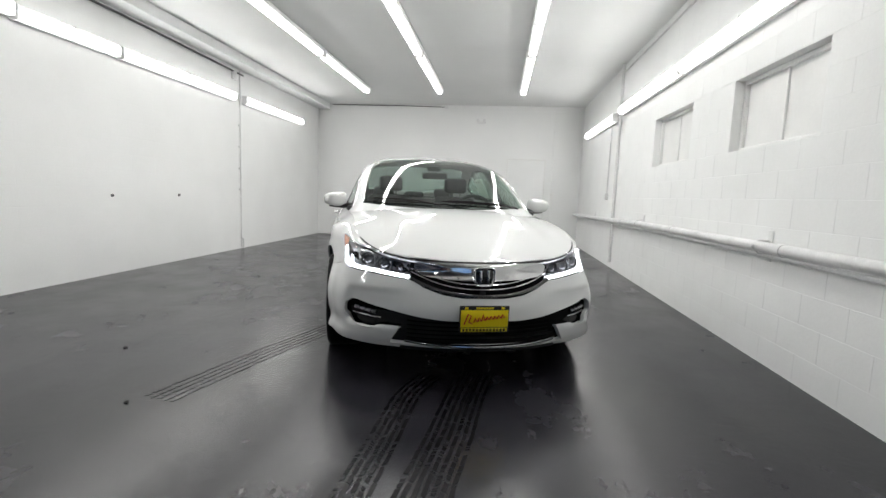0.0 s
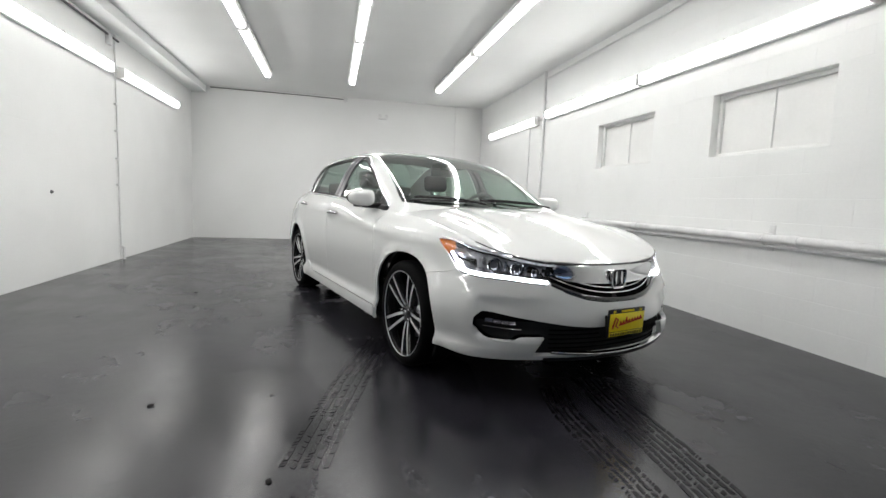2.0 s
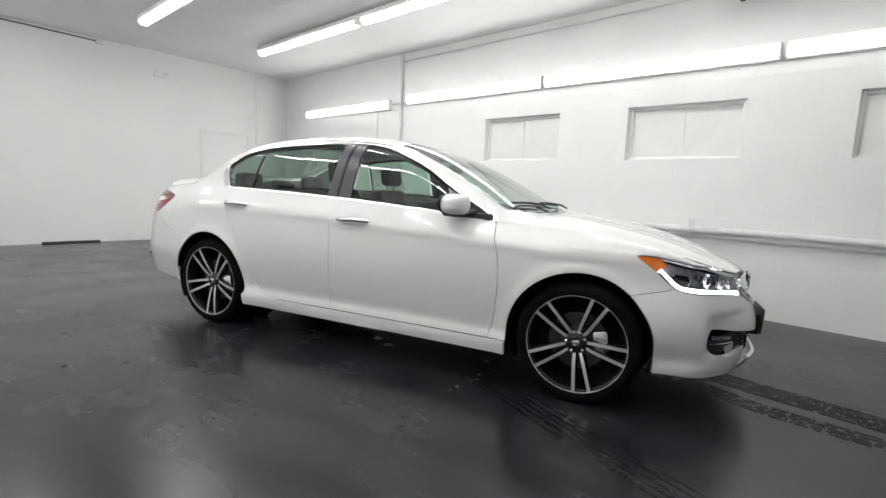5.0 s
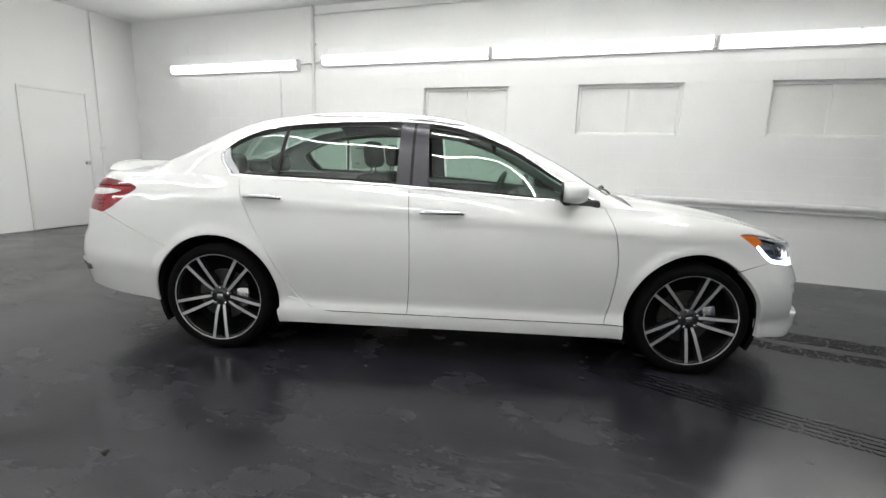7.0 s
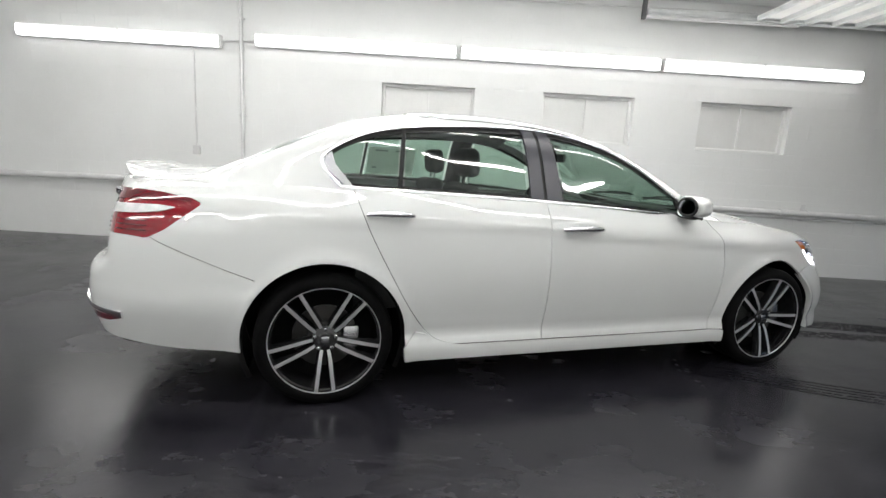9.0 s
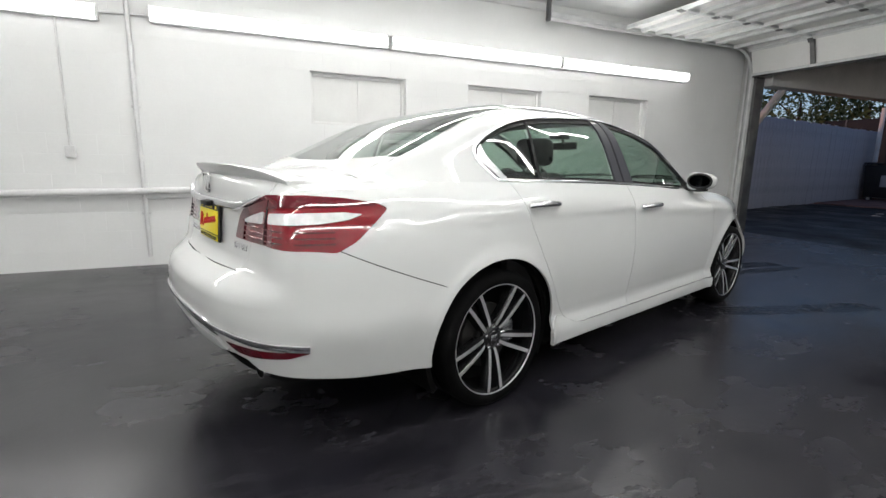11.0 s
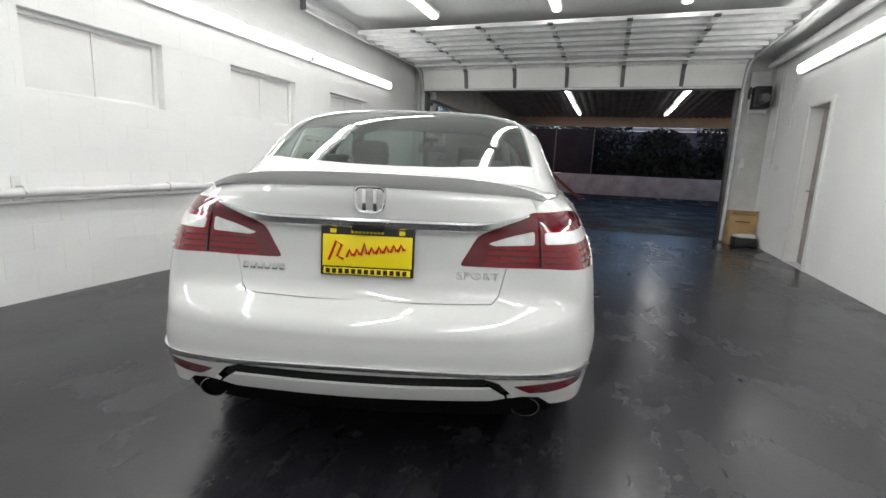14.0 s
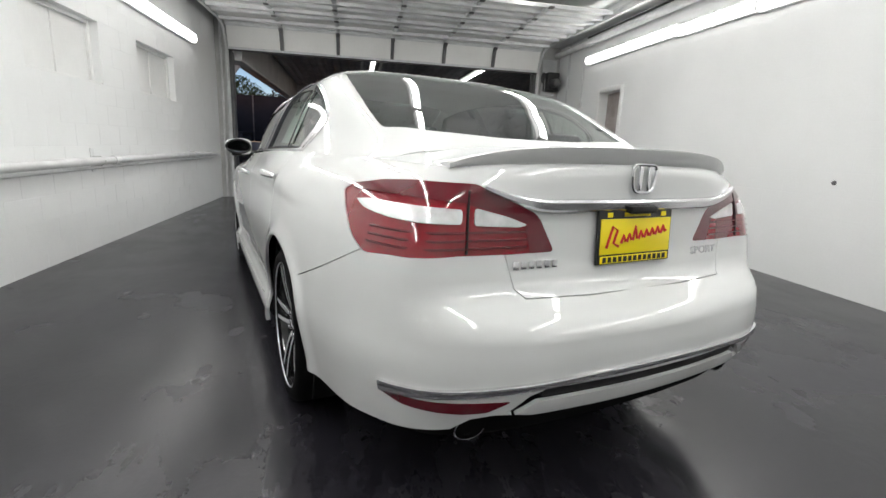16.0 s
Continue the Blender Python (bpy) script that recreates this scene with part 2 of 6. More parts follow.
part("beam", box(XL, -4.17, YF, YB, 3.06, H - .002, .01), CEIL, label="painted boxed beam along the ceiling edge", kind="structure", smooth=False)


# blanked windows
def blank_window(i, a, b):
    t = thing("window_%d" % i, pose(XR + .10, (a + b) / 2, WZ0), "boarded white window with two painted panes in a deep reveal", "window", kind="structure")
    w, h = b - a, WZ1 - WZ0
    for sg in (-1, 1):
        part("pane", box(.006, .02, min(0, sg * (w / 2 - .03)) + .004, max(0, sg * (w / 2 - .03)) - .004, .035, h - .03, .002), TRIM, t)
        part("window_frame", box(-.022, .03, sg * w / 2 - .018 - .016 * sg, sg * w / 2 + .018 - .02 * sg, 0, h, .003), TRIM, t)
    part("window_frame", box(-.022, .03, -w / 2 + .03, w / 2 - .03, h - .035, h - .001, .003), TRIM, t)
    part("window_frame", box(-.022, .03, -w / 2 + .03, w / 2 - .03, .001, .035, .003), TRIM, t)
    part("mullion", box(-.008, .03, -.009, .009, .03, h - .03, .002), TRIM, t)
    part("backing", box(.03, .04, -w / 2, w / 2, 0, h), TRIM, t)


for i, (a, b) in enumerate(WINDOWS):
    blank_window(i + 1, a, b)


def strip_light(length, tube_mat, wide=1.0, down=False):
    """Wraparound fluorescent fitting along y: tray at z 0, lit lens below."""
    t = new("strip_light")
    part("tray", box(-.074, .074, -length / 2, length / 2, -.042, 0, .006), ENDCAP, t)
    bm = bmesh.new()
    prof = [(-.058, -.04), (-.062, -.055), (-.056, -.088), (-.036, -.10), (.036, -.10), (.056, -.088), (.062, -.055), (.058, -.04)]
    ring = [[bm.verts.new((x * wide, y, z)) for x, z in prof] for y in (-length / 2 + .012, length / 2 - .012)]
    for i in range(len(prof) - 1):
        bm.faces.new((ring[0][i], ring[0][i + 1], ring[1][i + 1], ring[1][i]))
    bm.faces.new(ring[0])
    bm.faces.new(ring[1][::-1])
    bmesh.ops.recalc_face_normals(bm, faces=bm.faces[:])
    bm.normal_update()
    for f in bm.faces:
        f.material_index = 0 if f.normal.z < -.95 else 2 if f.normal.x > .2 and down else 1
    part("lens", bm, [tube_mat, TUBESIDE, TUBELOW], t)
    for s in (-1, 1):
        part("end_cap", box(-.064 * wide, .064 * wide, s * length / 2 - .008, s * length / 2 + .008, -.092, -.0, .004), ENDCAP, t)
    part("joint_band", box(-.0675 * wide, .0675 * wide, -.006, .006, -.1015, -.02, .001), ENDCAP, t)
    return t


wl = strip_light(2.37, TUBE, 1.08, True)
tagged(wl, "lit white fluorescent strip light fixed along the block wall", "strip light", "wall strip lights")
wl.matrix_basis = pose(XR - .002, 6.58, 2.47, 0, 90, 0)
for y in (9.37, 4.157, 1.74):
    copy_thing(wl, pose(XR - .002, y, 2.47 if y < 9 else 2.43, 0, 90, 0))
for y in (9.19, 6.50, 1.71):
    copy_thing(wl, pose(XL + .002, y, 2.575 if y > 3 else 2.625, 0, 90, 180))
wl4 = strip_light(1.17, TUBE, 1.08, True)
tagged(wl4, "short lit white fluorescent strip light fixed along the block wall", "strip light", "wall strip lights")
wl4.matrix_basis = pose(XL + .002, 4.68, 2.58, 0, 90, 180)
copy_thing(wl4, pose(XL + .002, 3.49, 2.60, 0, 90, 180))
cl = strip_light(2.44, TUBEC)
tagged(cl, "lit white fluorescent strip light under the ceiling", "strip light", "ceiling strip lights")
first = True
for x in (-2.72, -1.24, .40):
    for y in (8.43, 5.89, 3.35):
        m = pose(x, y, H - .03, 0, 0, 0)
        if first:
            cl.matrix_basis, first = m, False
        else:
            copy_thing(cl, m)
# the fittings sit on short battens
for x in (-2.72, -1.24, .40):
    part("light_batten", box(x - .03, x + .03, 2.2, 9.6, H - .032, H - .001, .003), ENDCAP, label="white mounting batten under the ceiling", category="batten", group="ceiling battens")


# ---- pipes and conduits on the block walls ----
def straight(name, pts, r, material, label, cat="pipe", n=12):
    return part(name, tube(pts, r, n), material, label=label, category=cat)


pipe = straight("wall_pipe", [(XR - .075, 11.45, .735), (XR - .075, 8.0, .775), (XR - .075, 6.3, .805), (XR - .075, 2.5, .812), (XR - .075, -.2, .80)], .036, PIPEW, "thick white painted pipe running along the block wall")
for y in (7.2, 5.2, 3.3, 1.2):
    part("coupling", lathe([(.036, -.04), (.043, -.038), (.043, .038), (.036, .04)], 16, 'y'), PIPEW, pipe, at=pose(XR - .075, y, .79 if y > 6.4 else .808))
straight("wall_conduit", [(XR - .03, 8.0, .70), (XR - .03, 6.3, .735), (XR - .03, 3.4, .745), (XR - .03, -.2, .735)], .013, PIPEW, "thin white conduit under the wall pipe", "conduit")
br = thing("pipe_bracket", pose(XR, 3.555, .80), "white painted steel bracket holding the wall pipe", "bracket", "pipe brackets")
part("back_plate", box(-.008, .0, -.03, .03, -.09, .12, .003), PIPEW, br)
part("strap", tube([(-.005, 0, .045), (-.075, 0, .05), (-.118, 0, .01), (-.075, 0, -.035), (-.005, 0, -.03)], .008, 8), PIPEW, br)
for y in (6.4, 9.4, .9):
    copy_thing(br, pose(XR, y, .80 if y < 9 else .76))
cv = straight("wall_conduit", [(XR - .03, 7.95, H), (XR - .03, 7.95, .10)], .022, PIPEW, "white painted vertical conduit on the block wall", "conduit")
for z in (2.7, 1.6, .55):
    part("clip", box(-.03, .0, -.04, .04, z - .012, z + .012, .003), PIPEW, cv, at=pose(XR, 7.95, 0))
straight("wall_conduit", [(XR - .02, 7.93, 3.08), (XR - .02, 3.5, 3.10), (XR - .02, 1.0, 3.10)], .011, PIPEW, "thin white conduit under the ceiling edge", "conduit")
straight("wall_conduit", [(XR - .02, 8.52, 2.36), (XR - .02, 8.52, 1.20)], .010, PIPEW, "thin white drop conduit on the wall", "conduit")
part("switch_box", box(XR - .05, XR - .001, 8.48, 8.56, 1.10, 1.21, .006), PIPEW, label="small white switch box on the wall", category="switch box")
straight("wall_conduit", [(XR - .02, 8.24, 2.44), (XR - .02, 7.76, 2.46)], .012, PIPEW, "short white conduit between wall lights", "conduit")
straight("wall_conduit", [(XL + .03, 8.0, 2.98), (XL + .03, 5.4, 3.02), (XL + .03, .4, 3.02)], .014, DARKSTEEL, "dark conduit along the wall under the beam", "conduit")
jb = part("junction_box", box(XL + .001, XL + .055, 7.68, 7.77, 2.86, 2.99, .006), PIPEW, label="white painted junction box on the wall", category="junction box")
cv2 = straight("wall_conduit", [(XL + .02, 7.91, 3.04), (XL + .02, 7.91, .02)], .010, PIPEW, "thin white vertical conduit on the wall", "conduit")
for z in (2.13, 1.77, 1.40, 1.04):
    part("clip", box(0, .035, -.045, .02, z - .012, z + .012, .003), PIPEW, cv2, at=pose(XL, 7.91, 0))
straight("floor_stub", [(XL + .05, 7.93, 0), (XL + .05, 7.93, .16), (XL + .0, 7.93, .19)], .018, PIPEW, "white pipe stub rising from the floor", "pipe")
peg = part("wall_peg", lathe([(.020, 0), (.018, .008), (.008, .010), (.008, .018), (.011, .02), (.0, .022)], 12, 'x'), DARKSTEEL, at=pose(XL, 5.16, .925), label="small dark peg in the white wall", category="peg", group="wall pegs")
for y, z in ((6.32, .935), (3.23, .968)):
    copy_thing(peg, pose(XL, y, z))

# ---- end wall: door, vent, cable ----
dr = thing("door_1", pose(.63, YB - .004, 0), "plain white flush door in the end wall", "door", kind="structure")
part("leaf", box(-.42, .42, -.012, .0, .01, 1.955, .003), PLASTER, dr)
part("jamb", box(-.455, -.425, -.022, .002, 0, 1.99, .003), TRIM, dr)
part("jamb", box(.425, .455, -.022, .002, 0, 1.99, .003), TRIM, dr)
part("head", box(-.425, .425, -.022, .002, 1.958, 1.99, .003), TRIM, dr)
part("door_handle", lathe([(.03, 0), (.028, -.008), (.012, -.012), (.012, -.04), (.028, -.05), (.026, -.065), (.0, -.068)], 20, 'y'), SATIN, dr, at=pose(.36, -.012, .95))
part("wall_switch", box(1.22, 1.30, YB - .03, YB - .001, 1.15, 1.21, .005), TRIM, label="small white switch plate beside the door", category="switch")
part("pilaster", box(1.24, XR, YB - .03, YB - .001, 0, H, .004), PLASTER, label="shallow plastered strip in the corner", kind="structure")
el = thing("exit_lamp", pose(-.47, YB - .001, 2.80), "white twin-head emergency lamp on the end wall", "emergency lamp")
part("case", box(-.10, .10, -.05, 0, -.025, .025, .010), ENDCAP, el)
for sx_ in (-.075, .075):
    part("lamp_head", lathe([(.012, 0), (.036, -.03), (.038, -.05), (.0, -.045)], 20, 'y'), PIPEW, el, at=pose(sx_, -.04, .045))
straight("ceiling_cable", [(-4.1, YB - .012, 3.17), (-2.2, YB - .012, 3.165), (-1.35, YB - .012, 3.15)], .010, DARKSTEEL, "dark cable clipped along the top of the end wall", "cable")
part("cable_box", box(-1.36, -1.27, YB - .05, YB - .001, 3.11, 3.18, .006), PIPEW, label="small white box at the cable's end", category="junction box")
part("drain_slot", box(-2.15, -1.42, YB - .05, YB - .002, .0, .028, .003), BLACKP, label="dark slot along the foot of the wall", category="drain")

# ---- overhead door ----
DOORPANEL = mottled(mat("door_steel_white", (.62, .62, .60), .5), (.78, .78, .76), (.86, .86, .84), 2.0, 40, .08)
od = thing("overhead_door", pose(0, 0, 0), "open white sectional overhead door hanging under the ceiling", "garage door")
SECT = [((-.715, 2.575), (-.60, 2.955)), ((-.55, 2.99), (.18, 3.01)), ((.20, 3.01), (.84, 3.01)), ((.86, 3.01), (1.42, 3.01)), ((1.44, 3.01), (2.02, 3.01))]
DX0, DX1 = OX0 + .02, OX1 - .02
STILES = [.76, -.20, -1.16, -2.12, -3.07]


def slab(y0, z0, y1, z1, x0, x1, t0, t1, bm=None, trim=0.0):
    """A slab between two edges (y0, z0) and (y1, z1); t0, t1: how far its faces lie on the room's side."""
    bm = bmesh.new() if bm is None else bm
    d = Vector((0, y1 - y0, z1 - z0))
    ln = d.length
    d.normalize()
    n = Vector((1, 0, 0)).cross(d)
    if n.y * .5 - n.z < 0:
        n = -n
    vs = []
    for x in (x0, x1):
        for s in (trim, ln - trim):
            for t in (t0, t1):
                vs.append(bm.verts.new(Vector((x, y0, z0)) + d * s + n * t))
    for f in ((0, 1, 3, 2), (4, 6, 7, 5), (0, 4, 5, 1), (2, 3, 7, 6), (0, 2, 6, 4), (1, 5, 7, 3)):
        bm.faces.new([vs[i] for i in f])
    bmesh.ops.recalc_face_normals(bm, faces=bm.faces[:])
    return bm


for k, ((y0, z0), (y1, z1)) in enumerate(SECT):
    sec = part("door_section", slab(y0, z0, y1, z1, DX0, DX1, 0, .012), DOORPANEL, od, "white pressed steel door section")
    for x in STILES:
        part("stile", slab(y0, z0, y1, z1, x - .03, x + .03, .012, .045, trim=.01), DARKSTEEL if k == 0 else STEEL, sec, "steel stile")
    d = Vector((0, y1 - y0, z1 - z0))
    for a, h, mt in ((.0, .035, STEEL), (.94, .05, STEEL)):
        p, q = (y0 + d.y * a, z0 + d.z * a), (y0 + d.y * min(1, a + h / d.length), z0 + d.z * min(1, a + h / d.length))
        part("rail", slab(*p, *q, DX0, DX1, .012, .05), mt, sec, "steel section rail")
    if k:
        p, q = (y0 + d.y * .45, z0), (y0 + d.y * .45 + .05, z0)
        part("strut", slab(*p, *q, DX0, DX1, .012, .06), STEEL, sec, "long steel stiffening strut")
    for x in STILES:
        part("hinge", slab(y1 - .04 * (d.y > .3), z1 - .04 * (d.y <= .3), y1 + .04, z1 + .01, x - .035, x + .035, .05, .062), DARKSTEEL, sec)
part("bottom_seal", slab(-.725, 2.545, -.715, 2.575, DX0, DX1, -.01, .03), BLACKP, od, "dark rubber bottom seal")
for sg, x in ((1, OX1 + .02), (-1, OX0 - .02)):
    tr = thing("door_track", pose(x, 0, 0), "galvanised overhead door track fixed to the jamb", "door track", "door tracks")
    arc_ = [(0, YF + .06, .02), (0, YF + .06, 2.55)] + [(0, YF + .06 + .42 * (1 - math.cos(a)), 2.55 + .42 * math.sin(a)) for a in [math.pi / 2 * i / 10 for i in range(1, 11)]] + [(0, 1.5, 2.975), (0, 3.25, 2.985)]
    part("rail", tube(arc_, .026, 6), STEEL, tr)
    part("jamb_angle", box(-.03, .03, YF + .002, YF + .05, .02, 2.6, .004), STEEL, tr)
    part("hanger", box(-.03, .03, 3.27, 3.31, 2.92, H - .012, .003), DARKSTEEL, tr, "dark end hanger")
    part("channel", box(-.012, .034, 1.5, 3.265, 2.935, 2.965, .003), PIPEW, tr, "white painted track channel")
    part("hanger_foot", box(-.03, .03, 3.1, 3.3, H - .012, H - .001), STEEL, tr)
    part("hanger", tube([(0, 1.2, 2.975), (0, 1.2, H - .001)], .014, 6), STEEL, tr)
    part("top_angle", box(-.02, .02, -.3, 3.25, 2.998, 3.03, .003), STEEL, tr)
part("torsion_shaft", tube([(OX0 + .02, YF + .13, 3.08), (OX1 - .02, YF + .13, 3.08)], .028, 10), STEEL, od, "steel torsion shaft")
for x in (-3.5, -1.6, .9):
    part("shaft_bracket", box(x - .02, x + .02, YF + .002, YF + .16, 3.0, 3.16, .004), DARKSTEEL, od)
for x, sg in ((-2.4, 1), (.0, 1)):
    part("torsion_spring", tube([(x + .35 * k / 60 * 2, YF + .13 + .05 * math.cos(k * 1.3), 3.08 + .05 * math.sin(k * 1.3)) for k in range(61)], .008, 5), DARKSTEEL, od, "dark coiled torsion spring")

# dark jamb edge and the opener beside the door
for x0, x1 in ((OX1 - .055, OX1 - .002), (OX0 + .002, OX0 + .055)):
    part("trim", box(x0, x1, YF - .18, YF + .02, 0, 2.55, .004), DARKSTEEL, label="dark weather strip along the door jamb", kind="structure")
op = thing("door_opener", pose(-4.25, YF + .01, 2.43), "black wall-mounted door opener with a chain", "door opener")
part("case", box(-.13, .11, 0, .26, -.20, .14, .02), BLACKP, op)
part("motor", lathe([(.075, 0), (.08, .02), (.08, .20), (.06, .22), (.0, .22)], 20, 'y'), DARKSTEEL, op, at=pose(-.01, .24, -.07) @ pose(0, 0, 0, 0, 0, 0))
part("bracket", box(-.15, .14, 0, .03, -.26, .40, .004), STEEL, op)
part("chain_wheel", lathe([(.09, 0), (.10, .006), (.10, .014), (.09, .02), (.0, .02)], 24, 'x'), DARKSTEEL, op, at=pose(.13, .10, .05))
part("chain", tube([(.14, .19, .05), (.14, .19, -1.2), (.14, .10, -1.3), (.14, .01 + .05, -1.2), (.14, .05, .05)], .006, 5), STEEL, op)
part("wall_button", box(-4.20, -4.13, YF + .001, YF + .04, 1.27, 1.45, .006), PIPEW, label="grey door control box on the wall", category="control box")
part("wall_plate", box(XL + .001, XL + .02, -.02, .07, 1.24, 1.32, .004), PIPEW, label="white blank plate on the wall", category="wall plate")
part("wall_plate", box(XL + .001, XL + .03, .29, .36, 1.87, 1.96, .004), PIPEW, label="white sensor box on the wall", category="wall plate")
straight("wall_conduit", [(XL + .02, -.30, H), (XL + .02, -.30, 1.35)], .014, PIPEW, "thin painted conduit beside the door opening", "conduit")
straight("wall_conduit", [(XL + .02, .32, 2.55), (XL + .02, .32, 1.96)], .010, PIPEW, "thin painted conduit above the sensor", "conduit")
straight("wall_conduit", [(OX1 + .12, YF + .02, .02), (OX1 + .12, YF + .02, H)], .020, PIPEW, "painted pipe beside the door opening", "pipe")
straight("duct", [(XL + .10, -.7, 2.90), (XL + .10, 3.5, 2.90)], .055, PIPEW, "thick painted pipe under the beam", "pipe")

# side doorway
d2 = thing("door_2", pose(XL, (MD0 + MD1) / 2, 0), "scuffed grey-brown door in a white frame, slightly open", "door", kind="structure")
SCUFFED = mottled(mat("scuffed_door", (.3, .24, .22), .6), (.20, .165, .155), (.46, .42, .40), 3.0, 30, .15)
w2 = (MD1 - MD0) / 2
for sg in (-1, 1):
    part("casing", box(-.02, .022, sg * (w2 + .035) - .038, sg * (w2 + .035) + .038, 0, MDZ + .075, .005), TRIM, d2)
part("casing", box(-.02, .022, -w2 + .004, w2 - .004, MDZ + .002, MDZ + .075, .005), TRIM, d2)
lf = part("leaf", box(-.04, 0, -.62, 0, .015, MDZ - .01, .004), SCUFFED, d2, "scuffed grey-brown door leaf", at=pose(-.06, w2 - .01, 0, 0, 0, -7))
part("door_handle", tube([(0, -.55, .98), (.05, -.55, .98), (.055, -.45, .98)], .010, 8), SATIN, lf)
part("threshold", box(-.20, .01, -w2, w2, -.02, .012, .004), STEEL, d2)
part("passage_wall", box(-.85, -.80, -1.2, 1.2, -.05, 2.6), SCUFFED, d2)

# box of papers in the corner
CARD = mottled(mat("cardboard", (.45, .30, .14), .85), (.36, .23, .10), (.52, .36, .18), 4, 80, .1)
cbx = thing("cardboard_box", pose(-4.24, -.54, 0, 0, 0, 4), "tall brown cardboard box standing in the corner", "cardboard box")
part("carton", box(-.20, .20, -.12, .10, 0, .56, .006), CARD, cbx)
part("flap", slab(.10, .50, .16, .58, -.19, .19, 0, .005), CARD, cbx)
part("slot", box(-.10, .12, .1005, .104, .38, .395), BLACKP, cbx)
tray = thing("tray", pose(-4.24, -.28, 0, 0, 0, 6), "low black tray with white rags in front of a box", "tray")
part("bin", box(-.17, .15, -.11, .12, 0, .15, .02), BLACKP, tray)
bm = box(-.15, .14, -.10, .10, .15, .20, .02, seg=3)
for v in bm.verts:
    v.co.z += .03 * noise.noise(v.co * 14)
part("rag", bm, TRIM, tray, "crumpled white rag")

# ---- outside: covered yard ----
ASPHALT = mottled(mat("wet_asphalt", (.03, .03, .03), .4, spec=.10), (.006, .006, .006), (.026, .023, .022), 1.4, 60, .35, (.2, .7), dist=.006)
SOFFIT = mottled(mat("corrugated_soffit", (.24, .235, .23), .5), (.24, .237, .23), (.46, .45, .44), 2, 30, .1)
BEAMW = mottled(mat("weathered_white_timber", (.6, .6, .6), .7), (.52, .52, .52), (.70, .69, .68), 2, 30, .15)
FENCE = mottled(mat("grey_fence_boards", (.22, .21, .23), .85), (.34, .33, .36), (.52, .51, .54), 3, 40, .2)
SCREEN = mottled(mat("black_screen", (.012, .012, .016), .8), (.008, .008, .011), (.022, .022, .028), 1, 20, .15)
KERB = mottled(mat("old_concrete", (.32, .31, .30), .85), (.26, .26, .25), (.48, .47, .46), 2, 25, .3)
DIRT = mottled(mat("red_dirt", (.15, .08, .07), .9), (.10, .05, .045), (.24, .13, .11), 3, 40, .4)
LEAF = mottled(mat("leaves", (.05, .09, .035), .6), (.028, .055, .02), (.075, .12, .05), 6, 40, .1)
# the same foliage with the shade put into its colour, for hedge and darker trees
SHADELEAF = mottled(mat("shaded_leaves", (.014, .02, .012), .7), (.007, .010, .006), (.022, .030, .018), 6, 40, .1)
FARWALL = mottled(mat("far_render", (.14, .14, .16), .85), (.11, .11, .125), (.18, .18, .20), 1, 12, .1)
BARK = mottled(mat("dark_bark", (.05, .04, .035), .9), (.03, .025, .022), (.08, .065, .055), 5, 40, .3)
REDWOOD = mottled(mat("red_painted_timber", (.16, .03, .025), .6), (.10, .02, .018), (.22, .05, .04), 4, 30, .15)


def yard():
    bm = bmesh.new()
    n = 26
    xs = [-60 + 120 * i / n for i in range(n + 1)]
    ys = [YF - .19, -2, -4, -7, -10, -13, -17, -22, -30, -60]
    g = [[bm.verts.new((x, y, -.006 - .004 * noise.noise(Vector((x * .7, y * .7, 0))))) for x in xs] for y in ys]
    for A, B in zip(g, g[1:]):
        for i in range(n):
            bm.faces.new((A[i], A[i + 1], B[i + 1], B[i]))
    bmesh.ops.recalc_face_normals(bm, faces=bm.faces[:])
    return bm


part("ground", yard(), ASPHALT, label="wet dark asphalt yard with litter", kind="structure")
cano = thing("canopy", pose(0, 0, 0), "carport canopy with a corrugated metal soffit", "canopy")
bm = bmesh.new()
rows = []
for y, z in ((YF - .2, 3.12), (-9.6, 2.96)):
    row = []
    k = 0
    x = 1.75
    while x > -9.5:
        row.append(bm.verts.new((x, y, z + (.0, .035, .035, .0)[k % 4])))
        x -= (.05, .03, .05, .07)[k % 4]
        k += 1
    rows.append(row)
for i in range(len(rows[0]) - 1):
    bm.faces.new((rows[0][i], rows[0][i + 1], rows[1][i + 1], rows[1][i]))
part("soffit", bm, SOFFIT, cano, "grey corrugated metal soffit", smooth=False)
part("roof_deck", box(-9.6, 1.8, -9.7, YF - .2, 3.17, 3.22), BEAMW, cano)
bm = box(1.50, 1.74, -9.65, YF - .2, 2.42, 3.14, .01)
part("side_beam", bm, BEAMW, cano, "deep weathered white side beam")
part("cross_beam", box(-9.6, 1.50, -9.65, -9.42, 2.66, 3.03, .01), BEAMW, cano, "weathered white cross beam")
part("post", box(1.29, 1.46, -9.61, -9.44, .24, 2.42, .02), BEAMW, cano, "white square post")
part("post_foot", box(1.24, 1.51, -9.66, -9.39, -.01, .24, .02), BEAMW, cano, "white concrete post foot")
part("post_head", box(1.24, 1.51, -9.66, -9.39, 2.14, 2.42, .03), BEAMW, cano, "white post head")
part("post", box(-7.4, -7.15, -9.64, -9.40, -.01, 2.66, .015), BEAMW, cano, "white square post")
part("brace", tube([(1.20, -9.55, 1.95), (.05, -9.65, .98), (-1.15, -9.72, .0)], .055, 8), REDWOOD, cano, "leaning red timber brace")
part("brace", tube([(2.1, -1.6, 1.9), (1.66, -1.6, 2.5)], .06, 8), BEAMW, cano, "white diagonal brace")
